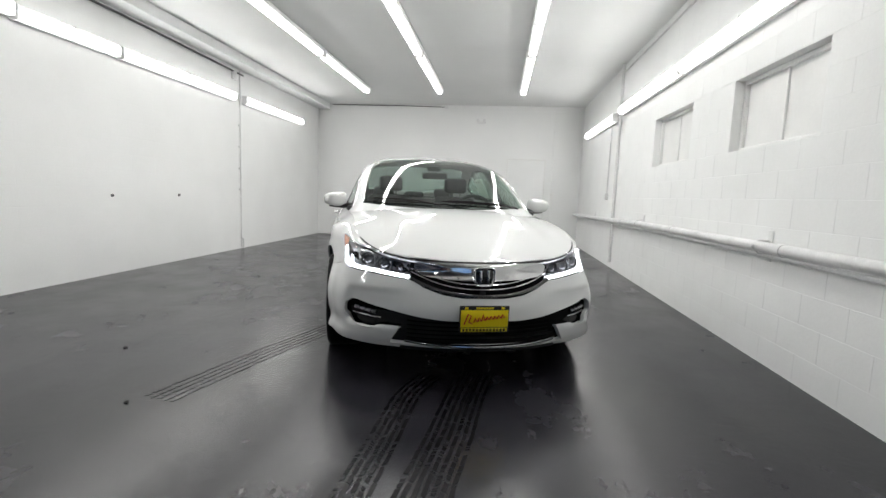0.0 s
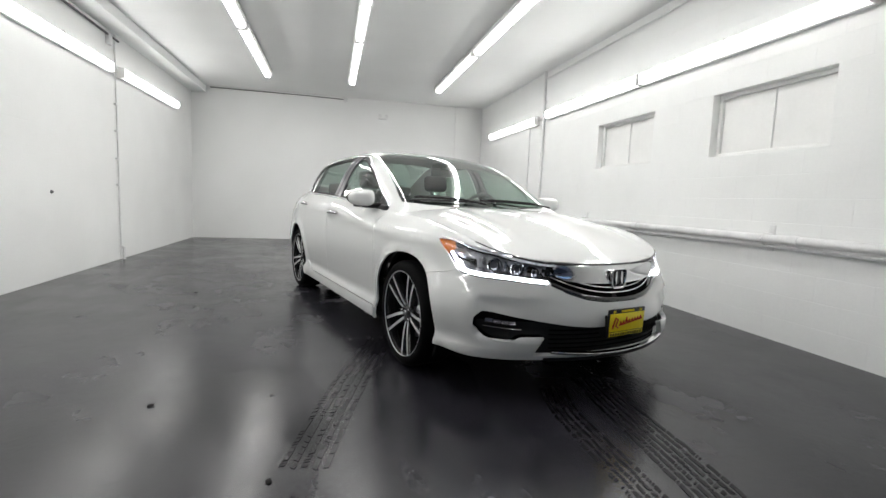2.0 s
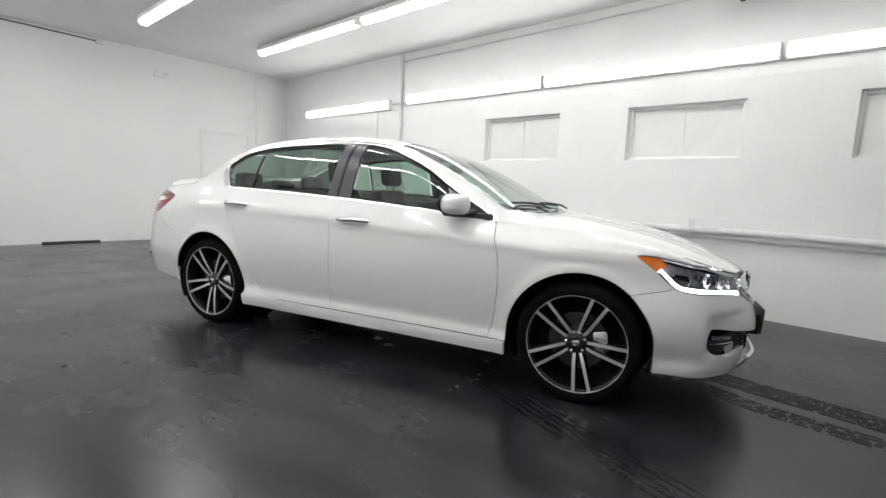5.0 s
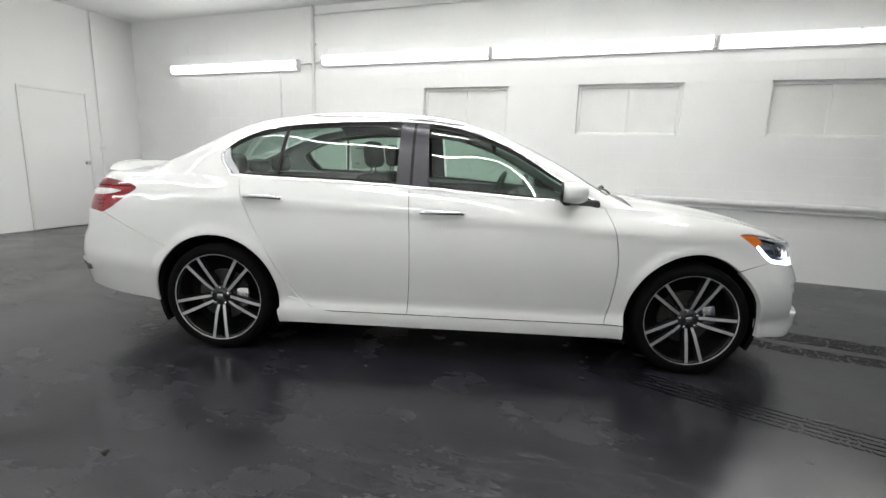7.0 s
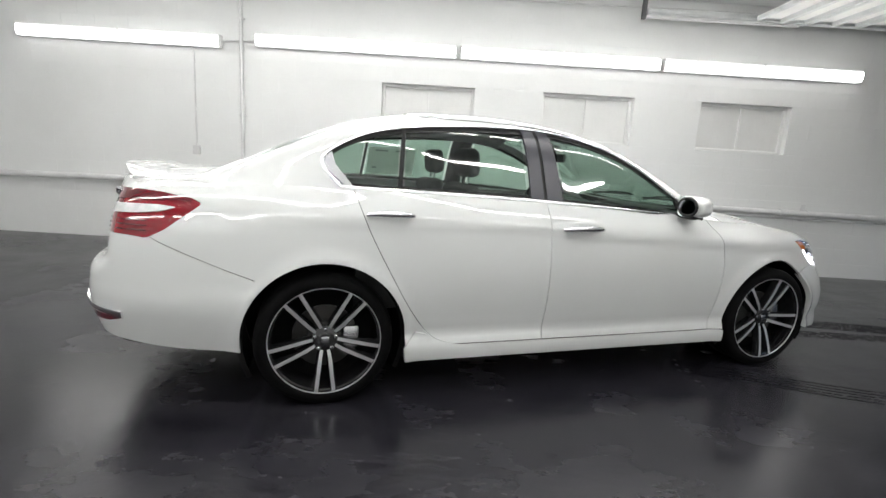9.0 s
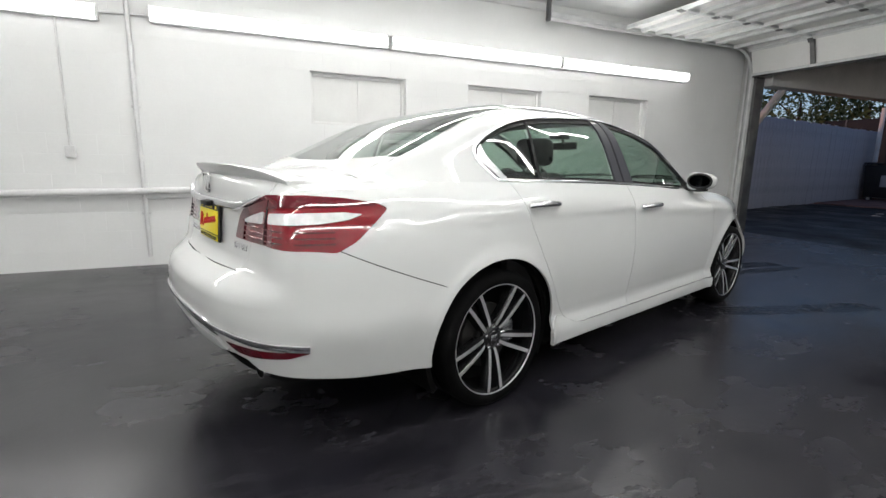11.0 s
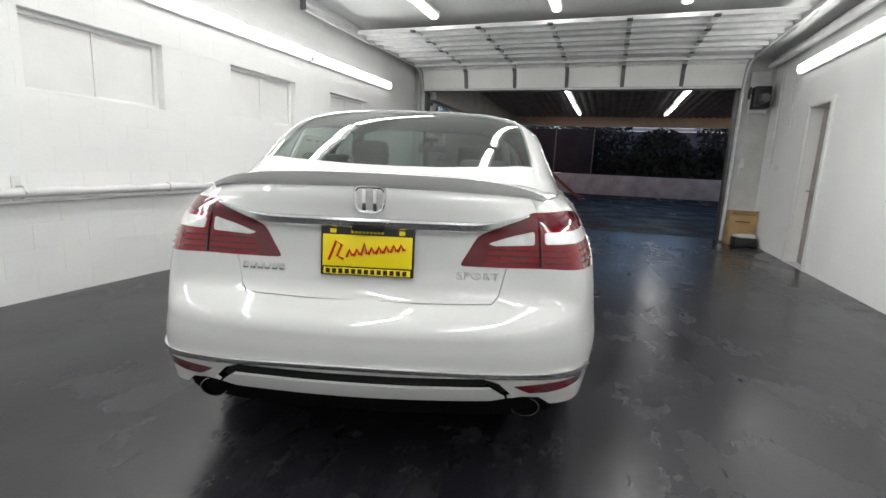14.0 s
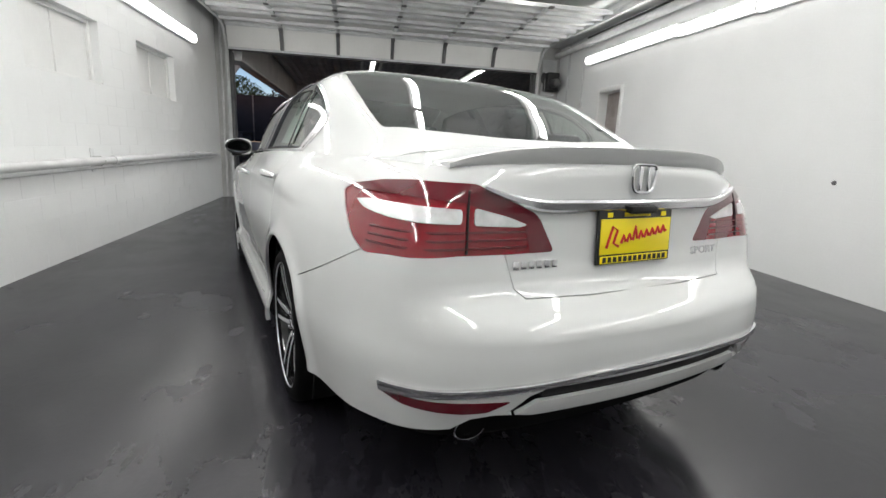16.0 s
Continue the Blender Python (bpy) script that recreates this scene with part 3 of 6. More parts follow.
OUTTUBE = mat("lit_tube_outside", (1, 1, 1), .4, emit=14.0, emit_color=(1, .99, .97))
yl = strip_light(2.4, OUTTUBE)
tagged(yl, "lit white fluorescent strip light under the canopy", "strip light", "canopy strip lights")
yl.matrix_basis = pose(-.92, -4.3, 3.02)
for x, y in ((-.94, -6.72), (-3.53, -4.3), (-3.53, -6.72)):
    copy_thing(yl, pose(x, y, 3.02 if y > -5 else 2.985))
low = part("retaining_wall", box(-30, 9.2, -15.3, -15.0, -.02, .92, .02), KERB, label="low stained concrete retaining wall across the yard", category="wall")
scr = thing("privacy_screen", pose(0, -15.2, .92), "black privacy screen on posts above the low wall", "screen")
for k in range(6):
    xk = -1.2 + k * 1.7667
    part("screen_panel", box(xk + .03, xk + 1.737, -.02, .02, .02, 2.08, .006), SCREEN, scr)
for k in range(7):
    part("post", box(-1.225 + k * 1.7667, -1.175 + k * 1.7667, -.035, .035, 0, 2.10, .006), DARKSTEEL, scr, "thin dark post")
fen = thing("board_fence", pose(0, 0, 0), "grey weathered timber board fence", "fence")
A_, B_ = Vector((4.6, -5.0, 0)), Vector((6.3, -14.9, 0))
d_ = (B_ - A_).normalized()
n_ = int((B_ - A_).length / .2)
bshare = None
ang = math.degrees(math.atan2(d_.y, d_.x))
for i in range(n_):
    m = Matrix.Translation(A_ + d_ * (i + .5) * .2) @ pose(0, 0, 0, 0, 0, ang)
    if bshare is None:
        ob = part("board", box(-.095, .095, -.012, .012, 0, 2.45, .004), FENCE, fen, at=m)
        bshare = ob.data
    else:
        ob = new("board", bshare)
        ob.parent = fen
        ob.matrix_basis = m @ pose(0, random.uniform(-.006, .006), random.uniform(-.03, .02))
part("rail", tube([A_ + Vector((.05, 0, .5)), B_ + Vector((.05, 0, .5))], .03, 6), FENCE, fen)
part("rail", tube([A_ + Vector((.05, 0, 2.0)), B_ + Vector((.05, 0, 2.0))], .03, 6), FENCE, fen)
part("dirt_bed", box(2.6, 8.4, -15.0, -9.8, -.02, .03, .02), DIRT, label="strip of reddish dirt beside the yard", kind="structure")
part("lamp_post", tube([(5.75, -13.6, 0), (5.75, -13.6, 3.2)], .07, 10), BEAMW, label="pale painted post beside the fence", category="post")
dm = thing("dumpster", pose(5.0, -13.9, 0, 0, 0, -8), "black waste bin with a pale panel", "waste bin")
bm = box(-.85, .85, -.5, .5, .12, 1.25, .03)
for v in bm.verts:
    if v.co.z > .8:
        v.co.x *= 1.06
        v.co.y *= 1.1
part("body", bm, BLACKP, dm)
part("lid", box(-.93, .93, -.58, .56, 1.26, 1.34, .02), BLACKP, dm)
part("panel", box(-.45, .35, .51, .535, .5, 1.05, .01), FENCE, dm, "pale grey panel")
for x in (-.7, .7):
    part("wheel", lathe([(.0, -.04), (.1, -.04), (.1, .04), (.0, .04)], 14, 'y'), BLACKP, dm, at=pose(x, .4, .10))


def bush(name, cx, cy, cz, rx, ry, rz, count, size, seed, material=LEAF):
    """A crown of many small leaves with an uneven outline."""
    rnd = random.Random(seed)
    verts, faces = [], []
    for _ in range(count):
        while True:
            p = Vector((rnd.uniform(-1, 1), rnd.uniform(-1, 1), rnd.uniform(-1, 1)))
            if p.length < 1 and p.length > .35 + .5 * noise.noise(p * 2.3 + Vector((seed, 0, 0))):
                break
        c = Vector((cx + p.x * rx, cy + p.y * ry, cz + p.z * rz))
        a, b = Vector((rnd.gauss(0, 1), rnd.gauss(0, 1), rnd.gauss(0, 1))).normalized(), Vector((rnd.gauss(0, 1), rnd.gauss(0, 1), rnd.gauss(0, 1))).normalized()
        s = size * rnd.uniform(.6, 1.4)
        k = len(verts)
        verts += [tuple(c - a * s), tuple(c + b * s * .45), tuple(c + a * s), tuple(c - b * s * .45)]
        faces.append((k, k + 1, k + 2, k + 3))
    me = bpy.data.meshes.new(name)
    me.from_pydata(verts, [], faces)
    me.materials.append(material)
    ob = new(name, me)
    return ob


def tree(x, y, h, r, seed):
    t = thing("tree", pose(x, y, 0), "dark leafy tree behind the yard", "tree", "trees behind the yard")
    part("trunk", tube([(0, 0, -.05), (.1, 0, h * .4), (.05, .1, h * .8)], lambda u: .16 * (1 - .7 * u), 8), BARK, t)
    for k in range(4):
        a = k * 1.7 + seed
        part("limb", tube([(.08, 0, h * (.4 + .08 * k)), (r * .5 * math.cos(a), r * .5 * math.sin(a), h * (.6 + .08 * k))], lambda u: .05 * (1 - .7 * u), 6), BARK, t)
    c = bush("crown", 0, 0, h * .75, r, r * .8, h * .36, 2600, .12, seed, LEAF if x > 5 else SHADELEAF)
    c.parent = t


for x, y, h, r, seed in ((7.6, -16.8, 4.6, 2.0, 1), (9.8, -16.0, 4.9, 2.2, 2), (2.0, -18.5, 3.7, 2.2, 3), (-1.2, -19.5, 3.9, 1.9, 4), (-4.6, -20.5, 3.2, 1.6, 5), (-8.0, -19.5, 4.4, 2.0, 6), (6.0, -19.0, 3.9, 2.0, 9)):
    tree(x, y, h, r, seed)
tagged(bush("hedge", -8.5, -16.4, 1.1, 9.0, .8, 1.30, 14000, .17, 7, SHADELEAF), "dark overgrown hedge behind the low wall", "hedge", kind="stuff")
part("far_roof_edge", box(-16, .8, -24.2, -24.0, 3.66, 3.84, .01), BEAMW, label="pale roof edge of a far building", category="building")
part("far_roof_post", box(-9.1, -8.9, -24.2, -24.0, -.02, 3.66, .01), BEAMW, label="pale post of a far building", category="building")
part("far_roof_wall", box(-16, 1.2, -26.0, -25.8, -.02, 3.75, .01), FARWALL, label="pale grey far building wall", category="building")
LITTER = mottled(mat("pale_litter", (.5, .5, .5), .8), (.40, .40, .42), (.60, .60, .62), 5, 60, .1)
rl = random.Random(11)
for _ in range(26):
    x, y = rl.uniform(-6.5, 3.0), rl.uniform(-14.5, -6.0)
    bm = box(-rl.uniform(.03, .14), rl.uniform(.03, .10), -.03, .03, 0, .012, .003)
    part("litter", bm, LITTER, at=pose(x, y, .0, 0, 0, rl.uniform(0, 180)), label="scrap of pale litter on the wet asphalt", category="litter", group="litter in the yard")

# ---- the car: materials ----
PAINT = mat("pearl_white_paint", (.66, .67, .665), .5, coat=1.0, spec=.3)
PAINT.node_tree.nodes["Principled BSDF"].inputs["Coat IOR"].default_value = 1.65
# near-black liners and pans; also puts shade behind the panel gaps into colour
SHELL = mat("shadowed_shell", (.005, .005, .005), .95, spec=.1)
BLACK = mottled(mat("black_plastic", (.010, .010, .010), .5, spec=.3), (.006, .006, .006), (.014, .014, .014), 8, 160, .1)
GLOSSBLACK = mat("gloss_black", (.012, .012, .013), .12, coat=.6)
PILLAR = mat("pillar_black", (.045, .045, .055), .28)
CHROME = mat("chrome", (.82, .82, .83), .09, 1.0)
MACHINED = mottled(mat("machined_alloy", (.7, .7, .71), .32, .75), (.60, .60, .61), (.76, .76, .77), 5, 300, .02)
RUBBER = mottled(mat("tyre_rubber", (.004, .004, .004), .8, spec=.08), (.0022, .0022, .0025), (.006, .006, .0062), 9, 120, .12)
CLOTH = mottled(mat("black_seat_cloth", (.03, .03, .032), .9), (.010, .010, .011), (.024, .024, .026), 9, 260, .2)
DASH = mottled(mat("dash_vinyl", (.03, .03, .03), .6), (.012, .012, .013), (.026, .026, .027), 7, 300, .15)
LINER = mottled(mat("headliner", (.42, .41, .40), .95), (.34, .335, .33), (.44, .435, .43), 6, 200, .1)
REDLENS = mat("red_lens", (.24, .002, .010), .08, coat=1.0)
DARKRED = mat("dark_red_lens", (.12, .002, .010), .10, coat=1.0)
AMBER = mat("amber_reflector", (.85, .20, .015), .2, coat=1.0)
CLEARWHITE = mottled(mat("clear_reflector", (.80, .80, .81), .25, .3, coat=1.0), (.62, .62, .63), (.95, .95, .95), 16, 60, .25)
BOWL = mat("dark_chrome_bowl", (.30, .30, .33), .18, 1.0)
LAMPBACK = mottled(mat("lamp_inner", (.2, .2, .22), .3, .8), (.10, .10, .115), (.42, .42, .45), 22, 60, .2)
PROJ = mat("projector_glass", (.03, .032, .04), .05, coat=1.0)
DRL = mat("lit_running_light", (1, 1, 1), .3, emit=8.0, emit_color=(.90, .93, 1.0))
BRAKELIT = mat("lit_red_lamp", (.8, .02, .03), .3, emit=1.6, emit_color=(1.0, .05, .06))
YELLOW = mat("yellow_plate", (.88, .72, .012), .35)
REDINK = mat("red_ink", (.55, .012, .015), .45)
BLACKINK = mat("black_ink", (.01, .01, .01), .5)
PAPER = mottled(mat("sticker_paper", (.8, .8, .78), .8), (.68, .70, .68), (.80, .82, .80), 4, 60, .02)
_tl = node(PAPER, "ShaderNodeBsdfTranslucent", Color=(.85, .87, .84, 1))
_ms = node(PAPER, "ShaderNodeMixShader", Fac=.55)
link(PAPER, PAPER.node_tree.nodes["Principled BSDF"], 0, _ms, 1)
link(PAPER, _tl, 0, _ms, 2)
link(PAPER, _ms, 0, PAPER.node_tree.nodes["Material Output"], 0)
DISC = mat("brake_disc", (.07, .068, .065), .4, .9)
# mirror colour darkened to stand for a dark reflection in the glass
MIRROR = mat("dark_mirror", (.07, .075, .08), .03, 1.0)


def glass(name, tint, base=.05):
    """A thin pane: tinted, with a mirror gloss that grows towards grazing."""
    m = bpy.data.materials.new(name)
    m.use_nodes = True
    nt = m.node_tree
    nt.nodes.remove(nt.nodes["Principled BSDF"])
    tr = node(m, "ShaderNodeBsdfTransparent", Color=(*tint, 1))
    gl = node(m, "ShaderNodeBsdfGlossy", Roughness=.0)
    gl.inputs["Color"].default_value = (1, 1, 1, 1)
    lw = node(m, "ShaderNodeLayerWeight", Blend=.5)
    pw = node(m, "ShaderNodeMath")
    pw.operation = 'POWER'
    pw.inputs[1].default_value = 4.0
    ma = node(m, "ShaderNodeMath")
    ma.operation = 'MULTIPLY_ADD'
    ma.inputs[1].default_value, ma.inputs[2].default_value = .85, base
    mx = node(m, "ShaderNodeMixShader")
    link(m, lw, "Facing", pw, 0)
    link(m, pw, 0, ma, 0)
    link(m, ma, 0, mx, 0)
    link(m, tr, 0, mx, 1)
    link(m, gl, 0, mx, 2)
    nt.links.new(mx.outputs[0], nt.nodes["Material Output"].inputs[0])
    return m


GLASS = glass("green_tinted_glass", (.54, .67, .60), .08)
REARGLASS = glass("rear_tinted_glass", (.56, .66, .62), .13)
LENS = glass("clear_lens", (.94, .95, .96), .05)


# ---- the car: surfaces ----
def spline(keys, rows):
    """A smooth curve through rows at the keys; evaluates to a tuple."""
    t, p = np.asarray(keys, float), np.asarray(rows, float)
    p = p.reshape(len(t), -1)
    h = np.diff(t)[:, None]
    d = np.diff(p, axis=0) / h
    m = np.empty_like(p)
    m[1:-1] = (d[:-1] * h[1:] + d[1:] * h[:-1]) / (h[1:] + h[:-1])
    m[0], m[-1] = d[0], d[-1]
    lo = [float(v) for v in t]
    coef = []
    for i in range(len(t) - 1):
        w = h[i, 0]
        a, b, c, e = p[i], p[i + 1], m[i] * w, m[i + 1] * w
        coef.append([tuple(float(v) for v in q) for q in zip(a, c, -3 * a + 3 * b - 2 * c - e, 2 * a - 2 * b + c + e)])
    last = len(coef) - 1

    def f(x):
        i = min(max(bisect_right(lo, x) - 1, 0), last)
        u = min(max((x - lo[i]) / (lo[i + 1] - lo[i]), 0.0), 1.0)
        return tuple(a + u * (b + u * (c + u * e)) for a, b, c, e in coef[i])
    return f


def bisect_right(a, x):
    lo, hi = 0, len(a)
    while lo < hi:
        mid = (lo + hi) // 2
        if x < a[mid]:
            hi = mid
        else:
            lo = mid + 1
    return lo


def ramp01(x, a, b):
    u = min(max((x - a) / (b - a), 0.0), 1.0)
    return u * u * (3 - 2 * u)


# plan of the widest line, from the nose round one side to the tail
PLAN = [(2.315, 0), (2.29, .25), (2.213, .48), (2.13, .655), (1.995, .795), (1.79, .872), (1.40, .912), (1.0, .92), (.5, .922),
        (-.5, .922), (-1.2, .92), (-1.6, .908), (-1.9, .883), (-2.165, .828), (-2.39, .69), (-2.477, .49), (-2.510, .25), (-2.520, 0)]
# height of the crease at which the side starts to lean in, and the edge at which it ends (hood seam, belt line, boot seam)
SHOULDER = [.655, .655, .665, .69, .72, .755, .79, .819, .8465, .9015, .912, .912, .905, .90, .915, .95, .96, .96]
EDGE_XY = [(2.205, 0), (2.19, .24), (2.125, .45), (2.03, .60), (1.90, .68), (1.74, .725), (1.38, .745), (1.0, .785), (.5, .840),
           (-.5, .840), (-1.2, .830), (-1.6, .768), (-1.9, .70), (-2.09, .65), (-2.22, .585), (-2.30, .43), (-2.335, .22), (-2.345, 0)]
EDGE_Z = [.722, .725, .738, .770, .810, .855, .912, .938, .965, 1.025, 1.045, 1.052, 1.050, 1.046, 1.044, 1.055, 1.064, 1.067]
arc = np.concatenate([[0], np.cumsum(np.hypot(*np.diff(np.array(PLAN), axis=0).T))])
SL = float(arc[-1])
_rows = [(x, y, h, ex, ey, ez) for (x, y), h, (ex, ey), ez in zip(PLAN, SHOULDER, EDGE_XY, EDGE_Z)]
_flip = lambda r: (r[0], -r[1], r[2], r[3], -r[4], r[5])
_around = spline([-arc[2], -arc[1], *arc, 2 * SL - arc[-2], 2 * SL - arc[-3]], [_flip(_rows[2]), _flip(_rows[1]), *_rows, _flip(_rows[-2]), _flip(_rows[-3])])
# how far the skin lies inside the plan, by height: doors, front corner, rear corner, nose, tail
_door_in = spline([.15, .20, .245, .285, .335, .40, .52, .64, .74, .82, .90, 1.0, 1.1], [.03, .012, .006, .010, .027, .020, .006, 0, .003, .010, .020, .038, .06])
_fore_in = spline([.15, .205, .25, .31, .38, .47, .54, .60, .66, .74, .82, .90], [.05, .014, .004, .020, .006, .002, .016, .040, .067, .086, .097, .108])
_aft_in = spline([.25, .33, .42, .49, .53, .60, .68, .78, .86, .93, 1.0], [.045, .026, .010, .001, .001, .010, .018, .030, .048, .082, .12])
_front_in = spline([.15, .225, .27, .33, .40, .46, .52, .58, .64, .70, .80], [.06, .026, .010, .006, 0, .006, .024, .048, .074, .092, .12])
_rear_in = spline([.25, .38, .42, .47, .53, .59, .64, .665, .69, .71, .76, .86, .93, .96, 1.02, 1.1], [.10, .038, .020, .006, 0, .004, .018, .045, .100, .135, .160, .170, .168, .162, .16, .16])
ARCH = [(1.3875, .33), (-1.3875, .33)]
AR = .383


def inset(x, z, y=0.0):
    wf, wr = ramp01(x, 1.85, 2.2), ramp01(-x, 2.28, 2.56)
    kf, kr = ramp01(x, 1.15, 1.8), ramp01(-x, 1.35, 1.95)
    side = 0.0
    if wf + wr < 1:
        side = float(_door_in(z)[0]) * (1 - kf - kr)
        if kf:
            side += float(_fore_in(z)[0]) * kf
        if kr:
            side += float(_aft_in(z)[0]) * kr
        crease = min(.874 - .055 * x, .912)
        side -= .006 * math.exp(-((z - crease + .006) / .024) ** 2) * (1 - kf) * (1 - .5 * kr)
        for cx, cz in ARCH:
            r = math.hypot(x - cx, z - cz)
            side -= .016 * math.exp(-((r - AR) / .045) ** 2)
    pocket = .024 * ramp01(-z, -.545, -.520) * ramp01(z, .33, .37) * ramp01(y, .34, .62) * ramp01(-y, -.80, -.755) * ramp01(x, 1.8, 1.95)
    o = pocket + side * (1 - wf - wr)
    if wf:
        o += float(_front_in(z)[0]) * wf
    if wr:
        o += float(_rear_in(z)[0]) * wr
    return o


ROLL = .12


def rise(x, y, h, o, gl, dz):
    """The section above the crease as a curve (way in, way up): starts with the slope below it or a kick at the crease, ends leaning over."""
    kick = (1 - ramp01(x, .9, 1.5)) * (1 - ramp01(-x, 1.7, 2.1))
    m0 = min(max((o - inset(x, h - .02, y)) / .02, 0.0), .5) * (1 - kick) + .22 * kick
    tip = radians(33 + 31 * max(ramp01(x, .9, 1.5), ramp01(-x, 1.35, 1.9)))
    ln = math.hypot(gl, dz)
    k = math.hypot(m0, 1)
    return (ln * m0 / k, ln / k, ln * math.sin(tip), ln * math.cos(tip), gl, dz)


def rise_at(r, u):
    a0, b0, a1, b1, gl, dz = r
    h1, h2, h3 = u * (1 + u * (u - 2)), u * u * (3 - 2 * u), u * u * (u - 1)
    d1, d2, d3 = 1 - 4 * u + 3 * u * u, 6 * u - 6 * u * u, 3 * u * u - 2 * u
    return h1 * a0 + h2 * gl + h3 * a1, h1 * b0 + h2 * dz + h3 * b1, d1 * a0 + d2 * gl + d3 * a1, d1 * b0 + d2 * dz + d3 * b1


def W(s, q, off=0.0):
    """A point of the wrap-round body side: s runs round the plan, q is the height and, past the crease, the way up to the edge."""
    sg = 1.0
    if s < 0:
        s, sg = -s, -1.0
    if s > SL:
        s, sg = 2 * SL - s, -sg
    x, y, h, ex, ey, ez = _around(s)
    a, b = _around(s - .01), _around(s + .01)
    tx, ty = b[0] - a[0], b[1] - a[1]
    ln = math.hypot(tx, ty)
    nx, ny = -ty / ln, tx / ln
    if nx * x + ny * y < 0:
        nx, ny = -nx, -ny
    z = min(q, h)
    o = inset(x, z, y)
    px, py = x - nx * o, y - ny * o
    if q <= h:
        return Vector((px + nx * off, sg * (py + ny * off), z))
    gx, gy_ = ex - px, ey - py
    gl = max(math.hypot(gx, gy_), 1e-4)
    r = rise(x, y, h, o, gl, ez - h)
    g, up, dg, du = rise_at(r, min((q - h) / ROLL, 1.0))
    k = math.hypot(dg, du) or 1.0
    w = (g - off * du / k) / gl
    return Vector((px + gx * w, sg * (py + gy_ * w), h + up + off * dg / k))


_S = np.linspace(0, SL, 1200)
_SO = np.array([_around(s)[:3] for s in _S])


def SX(x):
    """The way round at which the side is at x."""
    return float(np.interp(-x, -_SO[:, 0], _S))


def SY(y, rear=False):
    half = (_SO[:, 0] < 0) if rear else (_SO[:, 0] > 0)
    ys, ss = _SO[half, 1], _S[half]
    return float(np.interp(y, ys[::-1], ss[::-1])) if rear else float(np.interp(y, ys, ss))


def QZ(s, z):
    s = abs(s) if abs(s) <= SL else 2 * SL - abs(s)
    x, y, h, ex, ey, ez = _around(s)
    if z <= h:
        return z
    if z >= ez:
        return h + ROLL
    p = W(s, h)
    r = rise(x, y, h, inset(x, h, y), max(math.hypot(ex - p.x, ey - p.y), 1e-4), ez - h)
    lo, hi = 0.0, 1.0
    for _ in range(18):
        u = (lo + hi) / 2
        if rise_at(r, u)[1] < z - h:
            lo = u
        else:
            hi = u
    return h + ROLL * (lo + hi) / 2


def sx(x, z):
    s = SX(x)
    return (s, QZ(s, z))


def sy(y, z, rear=False):
    s = SY(abs(y), rear)
    return (s, QZ(s, z))


def traced(points, step=.02, closed=True):
    """An outline given as (way round, height), closely stepped and carried onto the body side."""
    return [(s, QZ(s, z)) for s, z in dense(points, step, closed)]


def ax(x, z):
    return (SX(x), z)


def ay(y, z, rear=False):
    return (SY(abs(y), rear), z)


_roof = spline([-2.1, -1.88, -1.60, -1.28, -.95, -.65, -.35, -.05, .2, .45, .72, .95, 1.10], [1.015, 1.125, 1.262, 1.396, 1.467, 1.488, 1.486, 1.459, 1.401, 1.30, 1.163, 1.026, .94])
_edge = spline([-x for x, _ in EDGE_XY], [(y, z) for (_, y), z in zip(EDGE_XY, EDGE_Z)])


def belt(x):
    return _edge(-x)


def section(x):
    """How square the upper body is at x, and how far its sides lean in: the screens are flatter than the roof."""
    k, f = ramp01(-x, .7, 1.3), ramp01(x, -.1, .35)
    return 5.5 + 3 * k + 1.5 * f, .235 - .045 * k - .06 * f


def G(x, phi, off=0.0):
    """A point of the upper body: phi runs from one belt line (0) over the roof to the other (pi). The side leans in, the roof is gently crowned."""
    yb, zb = belt(x)
    zr = max(float(_roof(x)[0]), zb + .004)
    c, s = math.cos(phi), max(math.sin(phi), 0.0)
    n, lean = section(x)
    r = (abs(c) ** n + s ** n) ** (-1 / n)
    h, k = r * s, r * abs(c)
    w = k * (1 - lean * h)
    y = math.copysign(w, c) * (yb - .01)
    z = zb - .004 + (zr - zb) * h * (1 - .065 * w * w)
    return Vector((x, y - off * c, z - off * s))


def bisect_phi(low):
    """The angle up to which low(phi) holds."""
    a, b = 0.0, math.pi / 2
    for _ in range(24):
        m = (a + b) / 2
        a, b = (m, b) if low(m) else (a, m)
    return (a + b) / 2


def gz(x, z):
    return (x, bisect_phi(lambda p: G(x, p).z < z))


def gy(x, y):
    p = bisect_phi(lambda p: G(x, p).y > abs(y))
    return (x, p if y >= 0 else math.pi - p)


_hoodc = spline([.9, 1.02, 1.18, 1.48, 1.75, 1.95, 2.08, 2.165, 2.205], [.99, .99, .982, .944, .887, .830, .780, .744, .722])
_deckc = spline([-2.350, -2.25, -2.12, -1.98, -1.75], [1.067, 1.080, 1.091, 1.103, 1.125])


def top_of(x, y, centre):
    ye, ze = belt(x)
    zc = float(centre(x)[0])
    k = abs(y) / max(ye, .02)
    return zc - (zc - ze) * min(k, 1.0) ** 2.4


def hood_at(x, y, off=0.0):
    z = top_of(x, y, _hoodc)
    z += .010 * math.exp(-((abs(y) - .46 + (2.2 - x) * .02) / .07) ** 2) * ramp01(x, .95, 1.3) * ramp01(-x, -2.2, -1.7)
    return Vector((x, y, z - off))


def deck_at(x, y, off=0.0):
    return Vector((x, y, top_of(x, y, _deckc) - off))


# ---- the car: panel builder ----
from mathutils.geometry import delaunay_2d_cdt


